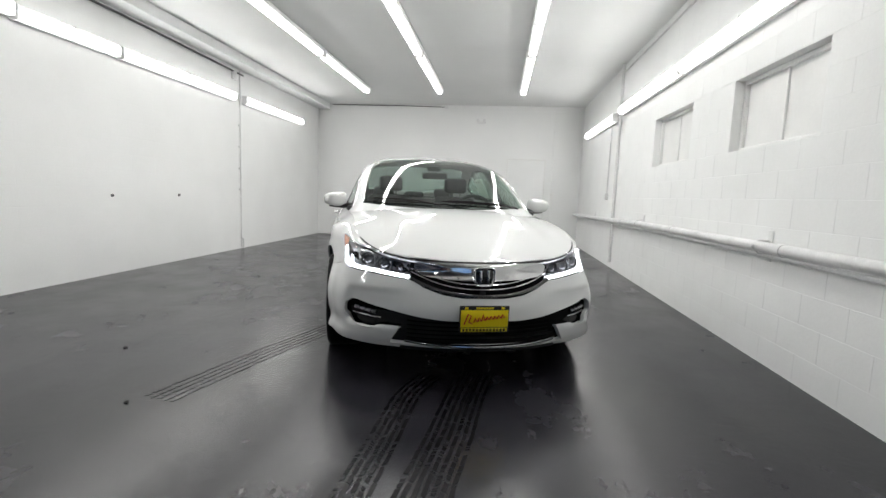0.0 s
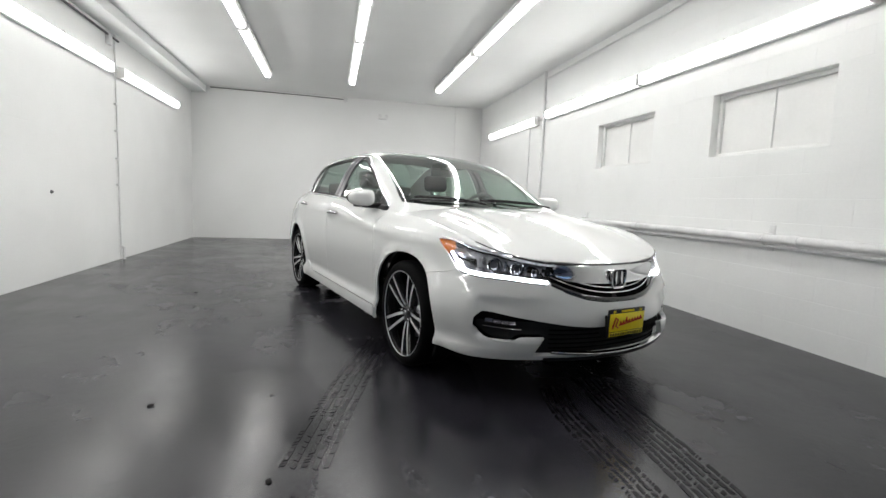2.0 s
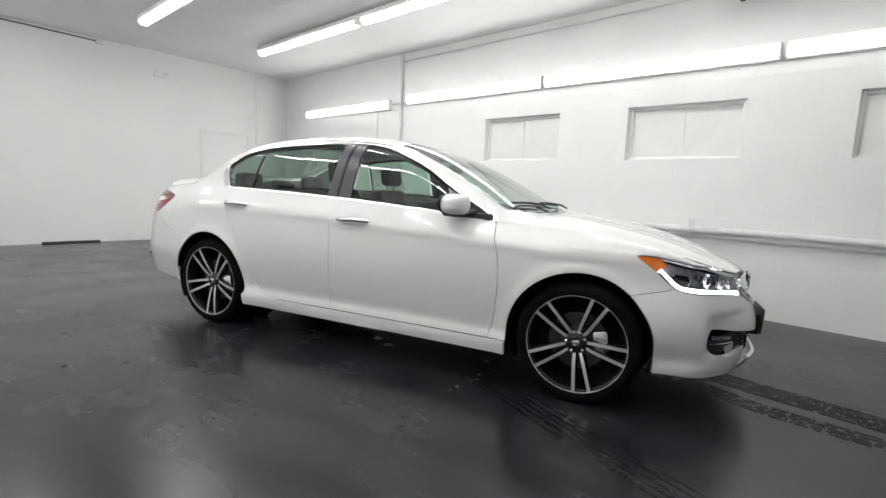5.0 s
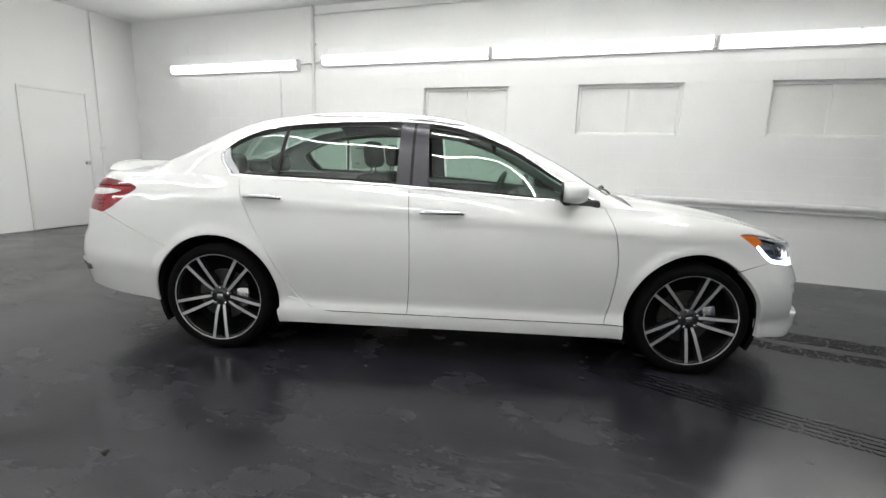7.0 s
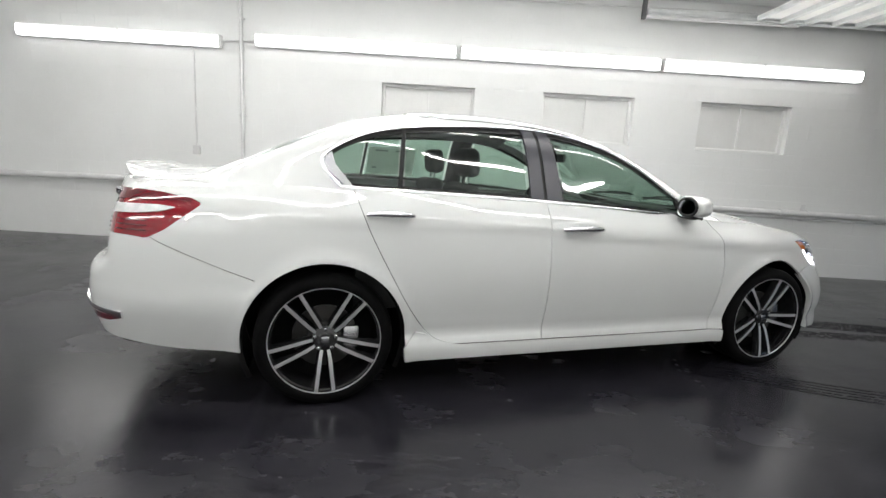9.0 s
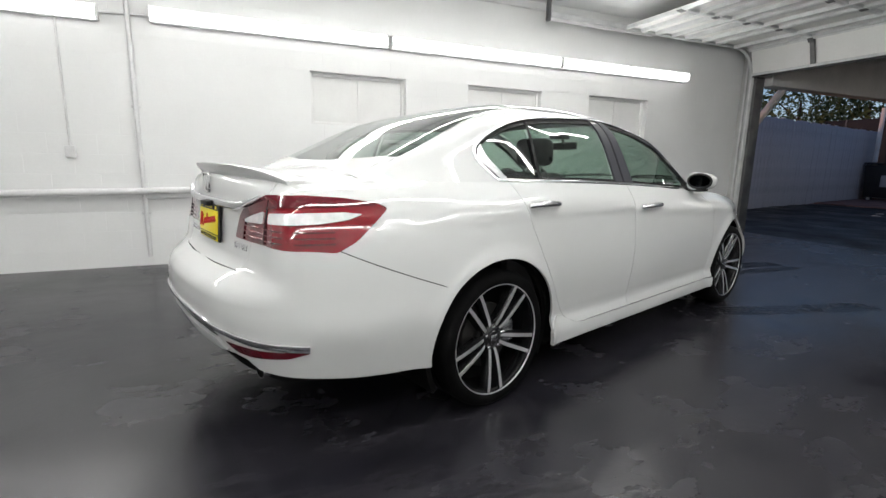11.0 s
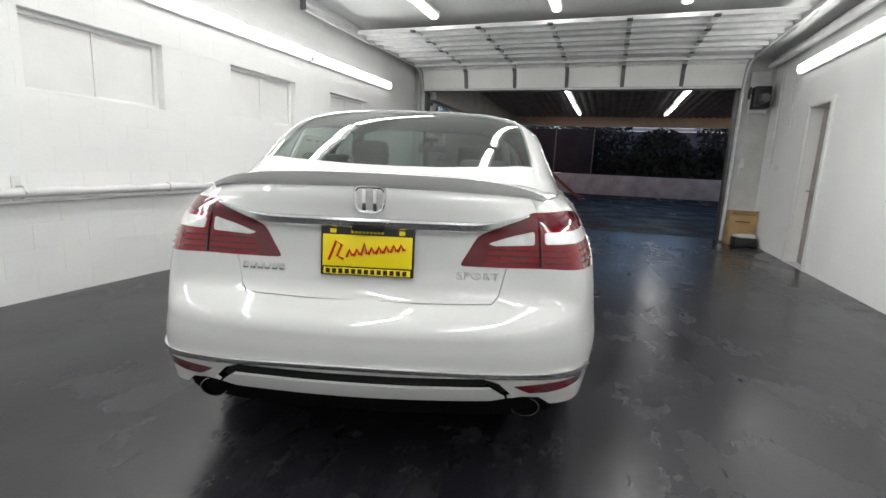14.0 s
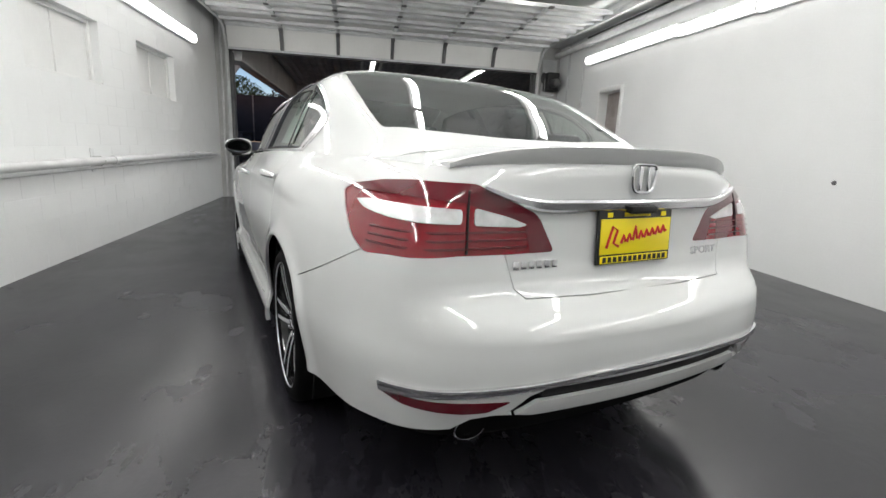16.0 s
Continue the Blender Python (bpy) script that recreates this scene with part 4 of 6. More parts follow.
def inside(p, poly):
    x, y = p
    hit = False
    for (x0, y0), (x1, y1) in zip(poly, poly[1:] + poly[:1]):
        if (y0 > y) != (y1 > y) and x < (x1 - x0) * (y - y0) / (y1 - y0) + x0:
            hit = not hit
    return hit


def dense(poly, step, closed=True):
    out = []
    for a, b in zip(poly, poly[1:] + poly[:1] if closed else poly[1:]):
        n = max(1, int(math.ceil(math.dist(a, b) / step)))
        out += [(a[0] + (b[0] - a[0]) * i / n, a[1] + (b[1] - a[1]) * i / n) for i in range(n)]
    return out + ([] if closed else [poly[-1]])


def rounded(poly, r=.02, n=4):
    """A closed polygon with its corners rounded by about r."""
    out = []
    k = len(poly)
    for i, p in enumerate(poly):
        p = Vector(p)
        a, b = Vector(poly[i - 1]) - p, Vector(poly[(i + 1) % k]) - p
        ra, rb = min(r, a.length * .45), min(r, b.length * .45)
        A, B = p + a.normalized() * ra, p + b.normalized() * rb
        for j in range(n + 1):
            t = j / n
            out.append(tuple(A * (1 - t) ** 2 + p * 2 * t * (1 - t) + B * t * t))
    return out


def panel_mesh(fn, outer, holes=(), step=.03, stretch=1.0, lip=.012, off=0.0, within=()):
    """Vertices, faces and normals of a skin on the surface fn(a, b, off) inside outer and outside holes, with an inward lip along its edges."""
    outer = dense(outer, step)
    holes, within = [dense(h, step) for h in holes], [dense(h, step) for h in within]
    pts, edges = [], []
    for loop in (outer, *holes, *within):
        b = len(pts)
        pts += loop
        edges += [(b + i, b + (i + 1) % len(loop)) for i in range(len(loop))]
    lo, hi = np.min(outer, axis=0), np.max(outer, axis=0)
    na, nb = max(2, int((hi[0] - lo[0]) / step)), max(2, int((hi[1] - lo[1]) / (step * stretch)))
    edge_pts = np.array(pts)
    for i in range(na + 1):
        for j in range(nb + 1):
            p = (lo[0] + (hi[0] - lo[0]) * i / na, lo[1] + (hi[1] - lo[1]) * j / nb)
            d = np.hypot((edge_pts[:, 0] - p[0]), (edge_pts[:, 1] - p[1]) / stretch).min()
            if d > step * .45 and inside(p, outer):
                pts.append(p)
    v2, _, f2, *_ = delaunay_2d_cdt([Vector(p) for p in pts], edges, [], 0, 1e-6)
    faces = []
    for f in f2:
        c = [sum(v2[i][k] for i in f) / len(f) for k in (0, 1)]
        if inside(c, outer) and not any(inside(c, h) for h in holes) and all(inside(c, h) for h in within):
            faces.append(list(f))
    used = sorted({i for f in faces for i in f})
    idx = {o: i for i, o in enumerate(used)}
    verts, normals = [], []
    e = 2e-3
    for o in used:
        a, b = v2[o]
        p = fn(a, b, off)
        n = (fn(a + e, b, off) - fn(a - e, b, off)).cross(fn(a, b + e * stretch, off) - fn(a, b - e * stretch, off))
        if n.length < 1e-12:
            n = Vector((0, 0, 1))
        n.normalize()
        if n.dot(p - Vector((p.x * .8, 0, .55))) < 0:
            n = -n
        verts.append(p)
        normals.append(n)
    out = []
    for f in faces:
        g = [idx[i] for i in f]
        a, b, c = (verts[i] for i in g[:3])
        if (b - a).cross(c - a).dot(normals[g[0]]) < 0:
            g.reverse()
        out.append(g)
    if lip:
        count = {}
        for g in out:
            for a, b in zip(g, g[1:] + g[:1]):
                count[(min(a, b), max(a, b))] = count.get((min(a, b), max(a, b)), 0) + 1
        for g in list(out):
            for a, b in zip(g, g[1:] + g[:1]):
                if count[(min(a, b), max(a, b))] == 1:
                    n = (verts[b] - verts[a]).cross(normals[a]).normalized()
                    k = len(verts)
                    verts += [verts[a], verts[b], verts[b] - normals[b] * lip, verts[a] - normals[a] * lip]
                    normals += [n] * 4
                    out.append([k + 1, k, k + 3, k + 2])
    return verts, out, normals


def skin(name, mesh, material, parent, label="", mirror=False):
    verts, faces, normals = mesh
    if mirror:
        verts = [Vector((v.x, -v.y, v.z)) for v in verts]
        normals = [Vector((v.x, -v.y, v.z)) for v in normals]
        faces = [f[::-1] for f in faces]
    me = bpy.data.meshes.new(name)
    me.from_pydata([tuple(v) for v in verts], [], faces)
    for p in me.polygons:
        p.use_smooth = True
    me.normals_split_custom_set_from_vertices([tuple(n) for n in normals])
    me.materials.append(material)
    ob = new(name, me)
    ob.parent = parent
    return tagged(ob, label)


def both(name, mesh, material, parent, label=""):
    return [skin(name, mesh, material, parent, label, mirror) for mirror in (False, True)]


def strip(fn, path, width, proud, thick=.004, closed=False):
    """A raised band of a given width along a path (a, b) on a surface."""
    bm = bmesh.new()
    k = len(path)
    rows = []
    e = 1e-3
    for i, (a, b) in enumerate(path):
        p = fn(a, b, 0)
        n = (fn(a + e, b, 0) - fn(a - e, b, 0)).cross(fn(a, b + e, 0) - fn(a, b - e, 0)).normalized()
        if n.dot(p - Vector((p.x * .8, 0, .55))) < 0:
            n = -n
        a0, a1 = path[(i - 1) % k] if closed or i else path[i], path[(i + 1) % k] if closed or i < k - 1 else path[i]
        d = (fn(*a1, 0) - fn(*a0, 0)).normalized()
        w = d.cross(n).normalized() * (width(i / (k - 1)) if callable(width) else width) / 2
        rows.append([bm.verts.new(p + w * c + n * h) for c, h in ((-1, -.006), (-1, proud - thick * .5), (-.6, proud), (.6, proud), (1, proud - thick * .5), (1, -.006))])
    for i in range(k if closed else k - 1):
        A, B = rows[i], rows[(i + 1) % k]
        for j in range(5):
            bm.faces.new((A[j], A[j + 1], B[j + 1], B[j]))
    if not closed:
        bm.faces.new(rows[0])
        bm.faces.new(rows[-1][::-1])
    bmesh.ops.recalc_face_normals(bm, faces=bm.faces[:])
    return bm


def reflect(bm):
    bm = bm.copy()
    bmesh.ops.scale(bm, vec=(1, -1, 1), verts=bm.verts[:])
    bmesh.ops.reverse_faces(bm, faces=bm.faces[:])
    return bm


def pair(name, bm, material, parent, label="", **kw):
    other = reflect(bm)
    return part(name, bm, material, parent, label, **kw), part(name, other, material, parent, label, **kw)


CAR = pose(-.6705, 4.9135, -.02, 0, 0, -73.44)
car = thing("car", CAR, "glossy white four-door sedan with lit headlamps, parked askew indoors", "car")

# ---- the car: body panels ----
def arch_pts(i, a0, a1, n=30, r=AR):
    cx, cz = ARCH[i]
    out = []
    for k in range(n + 1):
        a = radians(a0 + (a1 - a0) * k / n)
        out.append(sx(cx + r * math.cos(a), cz + r * math.sin(a)))
    return out


def side_path(pts, n=8):
    f = spline(range(len(pts)), pts)
    return [sx(*f(i / n)) for i in range((len(pts) - 1) * n + 1)]


GAP = .0020
lamp_front = [ay(.445, .612), ay(.55, .622), ay(.66, .632), ax(2.00, .641), ax(1.91, .648), ax(1.855, .664), ax(1.765, .742), ax(1.65, .820),
              ax(1.74, .824), ax(1.88, .805), ax(1.99, .788), ay(.70, .777), ay(.56, .757), ay(.44, .735), ay(.415, .715)]
lamp_front = traced(rounded(lamp_front, .02))
mid_open = [(.0, .402), (.22, .402), (.34, .412), (.48, .430), (.62, .452), (.72, .472), (.762, .474), (.786, .440), (.788, .392), (.755, .350), (.70, .328), (.645, .326), (.59, .350), (.47, .352), (.50, .30), (.53, .248), (.0, .243)]
half = [sy(y, z) for y, z in mid_open]
low_open = rounded(half[1:-1] + [(-s, q) for s, q in half[1:-1]][::-1], .014)
gr = [(.30, .731), (.41, .726), (.445, .700), (.44, .625), (.36, .575), (.24, .540), (.12, .525)]
gh = [sy(y, z) for y, z in gr]
grille_open = rounded(gh + [(-s, q) for s, q in gh][::-1], .014)

# front bumper, round both corners
seam_f = [sx(*p) for p in dense([(1.655, .845), (1.70, .80), (1.76, .752), (1.852, .662), (1.80, .648), (1.72, .634), (1.640, .620)], .02, False)]
bot = arch_pts(0, 49, 0)[1:] + [sx(1.768, .245), sx(1.93, .232), sy(.80, .228), sy(.55, .226), sy(.25, .225)]
edge_f = [(s, QZ(s, 9)) for s in [SX(1.66) * k / 24 for k in range(24, 0, -1)]]
fb = seam_f + bot
fb_half = edge_f[::-1] + fb
front_poly = fb_half + [(-s, q) for s, q in fb_half][::-1]
mlamp = [(-s, q) for s, q in lamp_front][::-1]
skin("front_bumper", panel_mesh(W, front_poly, [lamp_front, mlamp, low_open, grille_open], .028, lip=.03), PAINT, car, "white painted front bumper")

# fenders, doors, quarters
seam_fr = [(s, q + .003) for s, q in seam_f]
door_front = side_path([(.866, .960), (.925, .78), (.942, .62), (.925, .42), (.895, .285)])
top_f = [(s, QZ(s, 9)) for s in np.linspace(SX(1.66), SX(.86), 14)]
fender = seam_fr + arch_pts(0, 50, 180) + [sx(1.0045, .285), sx(.90, .285)] + [(s - 2 * GAP, q) for s, q in door_front[::-1][1:]] + top_f[::-1]
both("fender", panel_mesh(W, fender, [lamp_front], .028), PAINT, car)
B_TOP, B_LOW = (-.250, 1.03), (-.243, .285)
b_line = side_path([B_TOP, (-.236, .75), (-.233, .5), B_LOW])
belt_line = lambda a, b, n=18: [(s, QZ(s, 9)) for s in np.linspace(SX(a), SX(b), n)]
fdoor = [(s, q) for s, q in door_front] + [(s - GAP, q) for s, q in b_line[::-1]] + belt_line(-.24, .866)[1:-1]
front_doors = both("front_door", panel_mesh(W, fdoor, [], .03), PAINT, car)
door_rear = side_path([(-1.262, 1.045), (-1.19, .86), (-1.085, .655), (-.98, .47), (-.885, .345), (-.80, .297), (-.70, .285)])
rdoor = [(s + GAP, q) for s, q in b_line] + [(s - GAP, q) for s, q in door_rear[::-1]] + belt_line(-1.255, -.25)[1:-1]
rear_doors = both("rear_door", panel_mesh(W, rdoor, [], .03), PAINT, car)

lamp_rear = [ay(.315, .818, True), ay(.50, .816, True), ay(.66, .818, True), ax(-2.24, .812), ax(-2.155, .803), ax(-2.08, .84), ax(-1.925, .958), ax(-1.97, .978),
             ax(-2.12, .998), ax(-2.28, 1.006), ay(.60, 1.004, True), ay(.50, .966, True), ay(.395, .930, True), ay(.375, .915, True)]
lamp_rear = traced(rounded(lamp_rear, .018))
seam_r = side_path([(-2.20, .835), (-2.02, .755), (-1.85, .685), (-1.70, .628)])
LID_Z = .702
quarter = [(s + GAP, q) for s, q in door_rear] + [sx(-1.0, .285)] + arch_pts(1, 0, 141)[2:] + [(s, q + GAP) for s, q in seam_r[::-1]] + \
          [sx(-2.30, .866), (SX(-2.43) - GAP, .95)] + [(s, QZ(s, 9)) for s in np.linspace(SX(-2.43) - GAP, SX(-1.262), 24)]
both("rear_quarter", panel_mesh(W, quarter, [lamp_rear], .028), PAINT, car)

lid_half = [(0, LID_Z), (.20, .698), (.435, .702), (.468, .724), (.486, .770), (.505, .832), (.52, .872)]
lid_h = [sy(y, z, True) for y, z in lid_half] + [(SX(-2.43) + GAP, .95)] + [(s, QZ(s, 9)) for s in np.linspace(SX(-2.43) + GAP, SL, 12)]
lidp = lid_h[1:] + [(2 * SL - s, q) for s, q in lid_h[1:-1]][::-1]
mlr = [(2 * SL - s, q) for s, q in lamp_rear][::-1]
trunk = skin("trunk_lid", panel_mesh(W, lidp, [lamp_rear, mlr], .025), PAINT, car, "white boot lid with a lip spoiler")

rb_half = [sx(-1.60, .585)] + [(s, q - GAP) for s, q in seam_r[::-1]] + [sx(-2.24, .862), sy(.63, .866, True), sy(.53, .866, True), sy(.509, .832, True), sy(.4885, .7695, True), sy(.4698, .7220, True), sy(.436, .6996, True), sy(.2, .6952, True), (SL, .6985)]
rb_low = [sx(-1.60, .30), sx(-1.76, .286), sx(-1.95, .298), sx(-2.13, .318), sx(-2.26, .335), sy(.65, .362, True), sy(.60, .398, True), sy(.54, .408, True), sy(.475, .404, True), sy(.43, .396, True), sy(.2, .394, True), (SL, .393)]
rb_full = rb_half[:-1] + [(2 * SL - s, q) for s, q in rb_half][::-1] + [(2 * SL - s, q) for s, q in rb_low] + rb_low[::-1][1:]
diff = [(.0, .488), (.40, .484), (.45, .466), (.505, .414), (.485, .402), (.425, .444), (.0, .450)]
dh = [sy(y, z, True) for y, z in diff[1:-1]]
diff_open = dh + [(2 * SL - s, q) for s, q in dh][::-1]
archhole = [sx(-1.3875 + AR * math.cos(radians(a)), .33 + AR * math.sin(radians(a))) for a in range(-40, 321, 6)]
marchhole = [(2 * SL - s, q) for s, q in archhole]
skin("rear_bumper", panel_mesh(W, rb_full, [diff_open, archhole, marchhole, lamp_rear, [(2 * SL - s, q) for s, q in lamp_rear]], .028), PAINT, car, "white painted rear bumper")

skirt = [sx(1.002, .281), sx(1.002, .205), sx(.4, .207), sx(-.4, .207), sx(-1.0, .207), sx(-1.012, .281), sx(-.95, .355), sx(-.90, .343), sx(-.80, .292), sx(-.70, .281), sx(.3, .281)]
both("side_skirt", panel_mesh(lambda s, q, o=0: W(s, q, o + .008), skirt, [], .03, lip=.02), PAINT, car)

# hood and boot deck
def edge_curve(a, b, n):
    return [tuple(_around(s)[3:5]) for s in np.linspace(a, b, n)]


hood_half = [(x - .002, max(y - .0015, 0)) for x, y in edge_curve(.0, SX(1.02), 40)]
hood_poly = hood_half[1:] + [(1.06, .70), (1.085, .45), (1.095, .2), (1.095, -.2), (1.085, -.45), (1.06, -.70)] + [(x, -y) for x, y in hood_half[1:]][::-1]
hood = skin("hood", panel_mesh(hood_at, hood_poly, [], .035, lip=.02), PAINT, car, "white bonnet")
deck_half = [(x + .002, y - .003) for x, y in edge_curve(SX(-1.92), SL, 30)]
deck_poly = deck_half[:-1] + [(x, -y) for x, y in deck_half[:-1]][::-1] + [(-1.88, -.58), (-1.845, -.3), (-1.84, 0), (-1.845, .3), (-1.88, .58)]
skin("trunk_deck", panel_mesh(deck_at, deck_poly, [], .035), PAINT, trunk)

# the body under the joint above each tail lamp
js = SX(-2.43)
both("lamp_surround", panel_mesh(lambda s, q, o=0: W(s, q, o - .004), [(js - .035, QZ(js, .985)), (js + .035, QZ(js, .985)), (js + .035, QZ(js, 9) - .002), (js - .035, QZ(js, 9) - .002)], [], .015, lip=0), PAINT, trunk)

# lip spoiler
bm = bmesh.new()
rows = []
for i in range(41):
    y = -.59 + 1.18 * i / 40
    k = abs(y) / .59
    xb = -2.335 + .13 * k ** 2.6
    h = .034 * (1 - k ** 6) + .002
    zt = top_of(max(min(xb + .1, -1.9), -2.36), y, _deckc)
    prof = [(.20, 0.0), (.12, .010 * h / .03), (.04, h * .8), (-.02, h + .004), (-.034, h + .001), (-.03, h - .012), (.0, -.016), (.06, -.02)]
    rows.append([bm.verts.new((xb + dx, y, zt + dz - .004)) for dx, dz in prof])
for A, B in zip(rows, rows[1:]):
    for j in range(len(A)):
        bm.faces.new((A[j], A[(j + 1) % len(A)], B[(j + 1) % len(A)], B[j]))
bm.faces.new(rows[0])
bm.faces.new(rows[-1][::-1])
bmesh.ops.recalc_face_normals(bm, faces=bm.faces[:])
part("spoiler", bm, PAINT, trunk, angle=50)

# ---- the car: upper body and glass ----
dlo_low = [(.835, .958), (.40, .984), (-.10, 1.016), (-.60, 1.038), (-1.0, 1.048), (-1.262, 1.055)]
dlo_top = spline(range(10), [(-1.32, 1.058), (-1.400, 1.15), (-1.372, 1.225), (-1.17, 1.325), (-.85, 1.380), (-.36, 1.405), (-.02, 1.382), (.32, 1.270), (.62, 1.094), (.85, .965)])
dlo = [gz(*p) for p in dlo_low] + [gz(*dlo_top(i / 6)) for i in range(0, 54)]
mdlo = [(x, math.pi - p) for x, p in dlo][::-1]
ws_half = [(1.025, .0), (1.015, .30), (.985, .54), (.905, .690), (.70, .660), (.45, .622), (.20, .580), (.080, .555), (.045, .40), (.02, .20), (.015, 0)]
wsx = [gy(*p) for p in ws_half]
windshield = rounded(wsx + [(x, math.pi - p) for x, p in wsx[1:-1]][::-1], .03)
rg_half = [(-.925, 0), (-.935, .30), (-.960, .545), (-1.2, .580), (-1.5, .605), (-1.75, .605), (-1.815, .45), (-1.845, .2), (-1.85, 0)]
rgx = [gy(*p) for p in rg_half]
rearwin = rounded(rgx + [(x, math.pi - p) for x, p in rgx[1:-1]][::-1], .03)
upper = [(1.06, 0.0), (.9, 0)] + [(x, 0) for x in np.linspace(.8, -1.95, 40)] + [(-1.95, math.pi)] + [(x, math.pi) for x in np.linspace(-1.94, 1.06, 40)]
skin("roof", panel_mesh(G, upper, [dlo, mdlo, windshield, rearwin], .04, stretch=1.8, lip=.02), PAINT, car, "white roof with its pillars")
skin("windshield", panel_mesh(lambda a, b, o=0: G(a, b, o + .006), windshield, [], .05, stretch=1.8, lip=0), GLASS, car, "green-tinted windscreen")
skin("rear_window", panel_mesh(lambda a, b, o=0: G(a, b, o + .006), rearwin, [], .05, stretch=1.8, lip=0), REARGLASS, car, "dark-tinted rear window")


def clip_dlo(xa_low, xa_top, xb_low, xb_top):
    """The part of the side window outline between two slanted lines, front line first."""
    out = []
    for p in dense(dlo, .02):
        u = p[1] / 1.1
        if xb_low + (xb_top - xb_low) * u < p[0] < xa_low + (xa_top - xa_low) * u:
            out.append(p)
    return out


def ordered(pts):
    c = np.mean(pts, axis=0)
    return sorted(pts, key=lambda p: math.atan2(p[1] - c[1], p[0] - c[0]))


inner = lambda a, b, o=0: G(a, b, o + .014)
for name, lines, doors in (("front_side_glass", (9, 9, -.135, -.165), front_doors), ("rear_side_glass", (-.335, -.325, -1.03, -.985), rear_doors), ("quarter_glass", (-1.05, -1.005, -9, -9), rear_doors)):
    me = panel_mesh(inner, ordered(clip_dlo(*lines)), [], .05, stretch=1.8, lip=0)
    for mirror in (False, True):
        skin(name, me, GLASS, doors[mirror], "green-tinted side window", mirror)
seal = panel_mesh(lambda a, b, o=0: G(a, b, o + .010), dlo, [[(x * .972 - .010, p * .86 + .055) for x, p in dlo]], .03, stretch=1.8, lip=.004)
both("window_seal", seal, BLACK, car, "black rubber window seal")
me = panel_mesh(lambda a, b, o=0: G(a, b, o + .003), ordered(clip_dlo(-.135, -.165, -.241, -.251)), [], .03, stretch=1.8)
for mirror in (False, True):
    skin("pillar_trim", me, PILLAR, front_doors[mirror], "dark grey door pillar cover", mirror)
me = panel_mesh(lambda a, b, o=0: G(a, b, o + .003), ordered(clip_dlo(-.2415, -.2515, -.335, -.325)), [], .03, stretch=1.8)
for mirror in (False, True):
    skin("pillar_trim", me, PILLAR, rear_doors[mirror], "dark grey door pillar cover", mirror)
bm = strip(G, [gz(-1.042 + .038 * u, 1.05 + .305 * u) for u in np.linspace(0, 1, 9)], .022, -.002)
for mirror, b_ in ((False, bm.copy()), (True, reflect(bm))):
    part("divider_bar", b_, BLACK, rear_doors[mirror], "black window divider bar")
bm.free()
bm = strip(G, [gz(-.246 - .008 * u, 1.0 + .405 * u) for u in np.linspace(0, 1, 9)], .060, -.006)
pair("pillar_seal", bm, BLACK, car, "black rubber seal between the door pillars")
# bright strip round the side windows
bright = dlo
pair("window_trim", strip(G, bright, .016, .005, closed=True), CHROME, car, "chrome strip round the side windows")
# the black triangle at the mirror and the bright rear corner
me = panel_mesh(lambda a, b, o=0: G(a, b, o + .004), ordered([p for p in dense(dlo, .02) if p[0] > .66]), [], .03, stretch=1.8)
for mirror in (False, True):
    skin("mirror_patch", me, BLACK, front_doors[mirror], "", mirror)
me = panel_mesh(lambda a, b, o=0: G(a, b, o - .004), rounded([gz(-1.29, 1.05), gz(-1.255, 1.05), gz(-1.345, 1.16), gz(-1.36, 1.22), gz(-1.388, 1.195), gz(-1.402, 1.15)], .01), [], .02, stretch=1.8)
both("corner_trim", me, SATIN, car, "satin chrome corner trim")
# roof channels
pair("roof_channel", strip(G, [gy(x, .555) for x in np.linspace(-.9, .05, 20)], .012, .001), BLACK, car)
# added near-black sheet under the panels, standing for the shade in their gaps
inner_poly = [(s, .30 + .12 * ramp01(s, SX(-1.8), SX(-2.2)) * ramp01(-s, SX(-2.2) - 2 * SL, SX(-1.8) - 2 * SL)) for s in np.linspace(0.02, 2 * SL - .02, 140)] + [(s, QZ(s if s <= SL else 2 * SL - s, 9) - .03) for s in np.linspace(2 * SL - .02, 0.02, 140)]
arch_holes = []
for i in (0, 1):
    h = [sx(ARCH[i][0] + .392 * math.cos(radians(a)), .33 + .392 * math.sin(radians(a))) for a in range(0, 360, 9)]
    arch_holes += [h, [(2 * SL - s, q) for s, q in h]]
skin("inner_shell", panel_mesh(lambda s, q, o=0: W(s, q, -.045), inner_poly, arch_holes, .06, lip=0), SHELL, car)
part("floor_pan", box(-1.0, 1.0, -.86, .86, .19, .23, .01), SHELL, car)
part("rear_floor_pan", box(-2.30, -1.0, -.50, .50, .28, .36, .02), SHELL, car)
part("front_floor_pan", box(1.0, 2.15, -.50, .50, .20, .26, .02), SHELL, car)
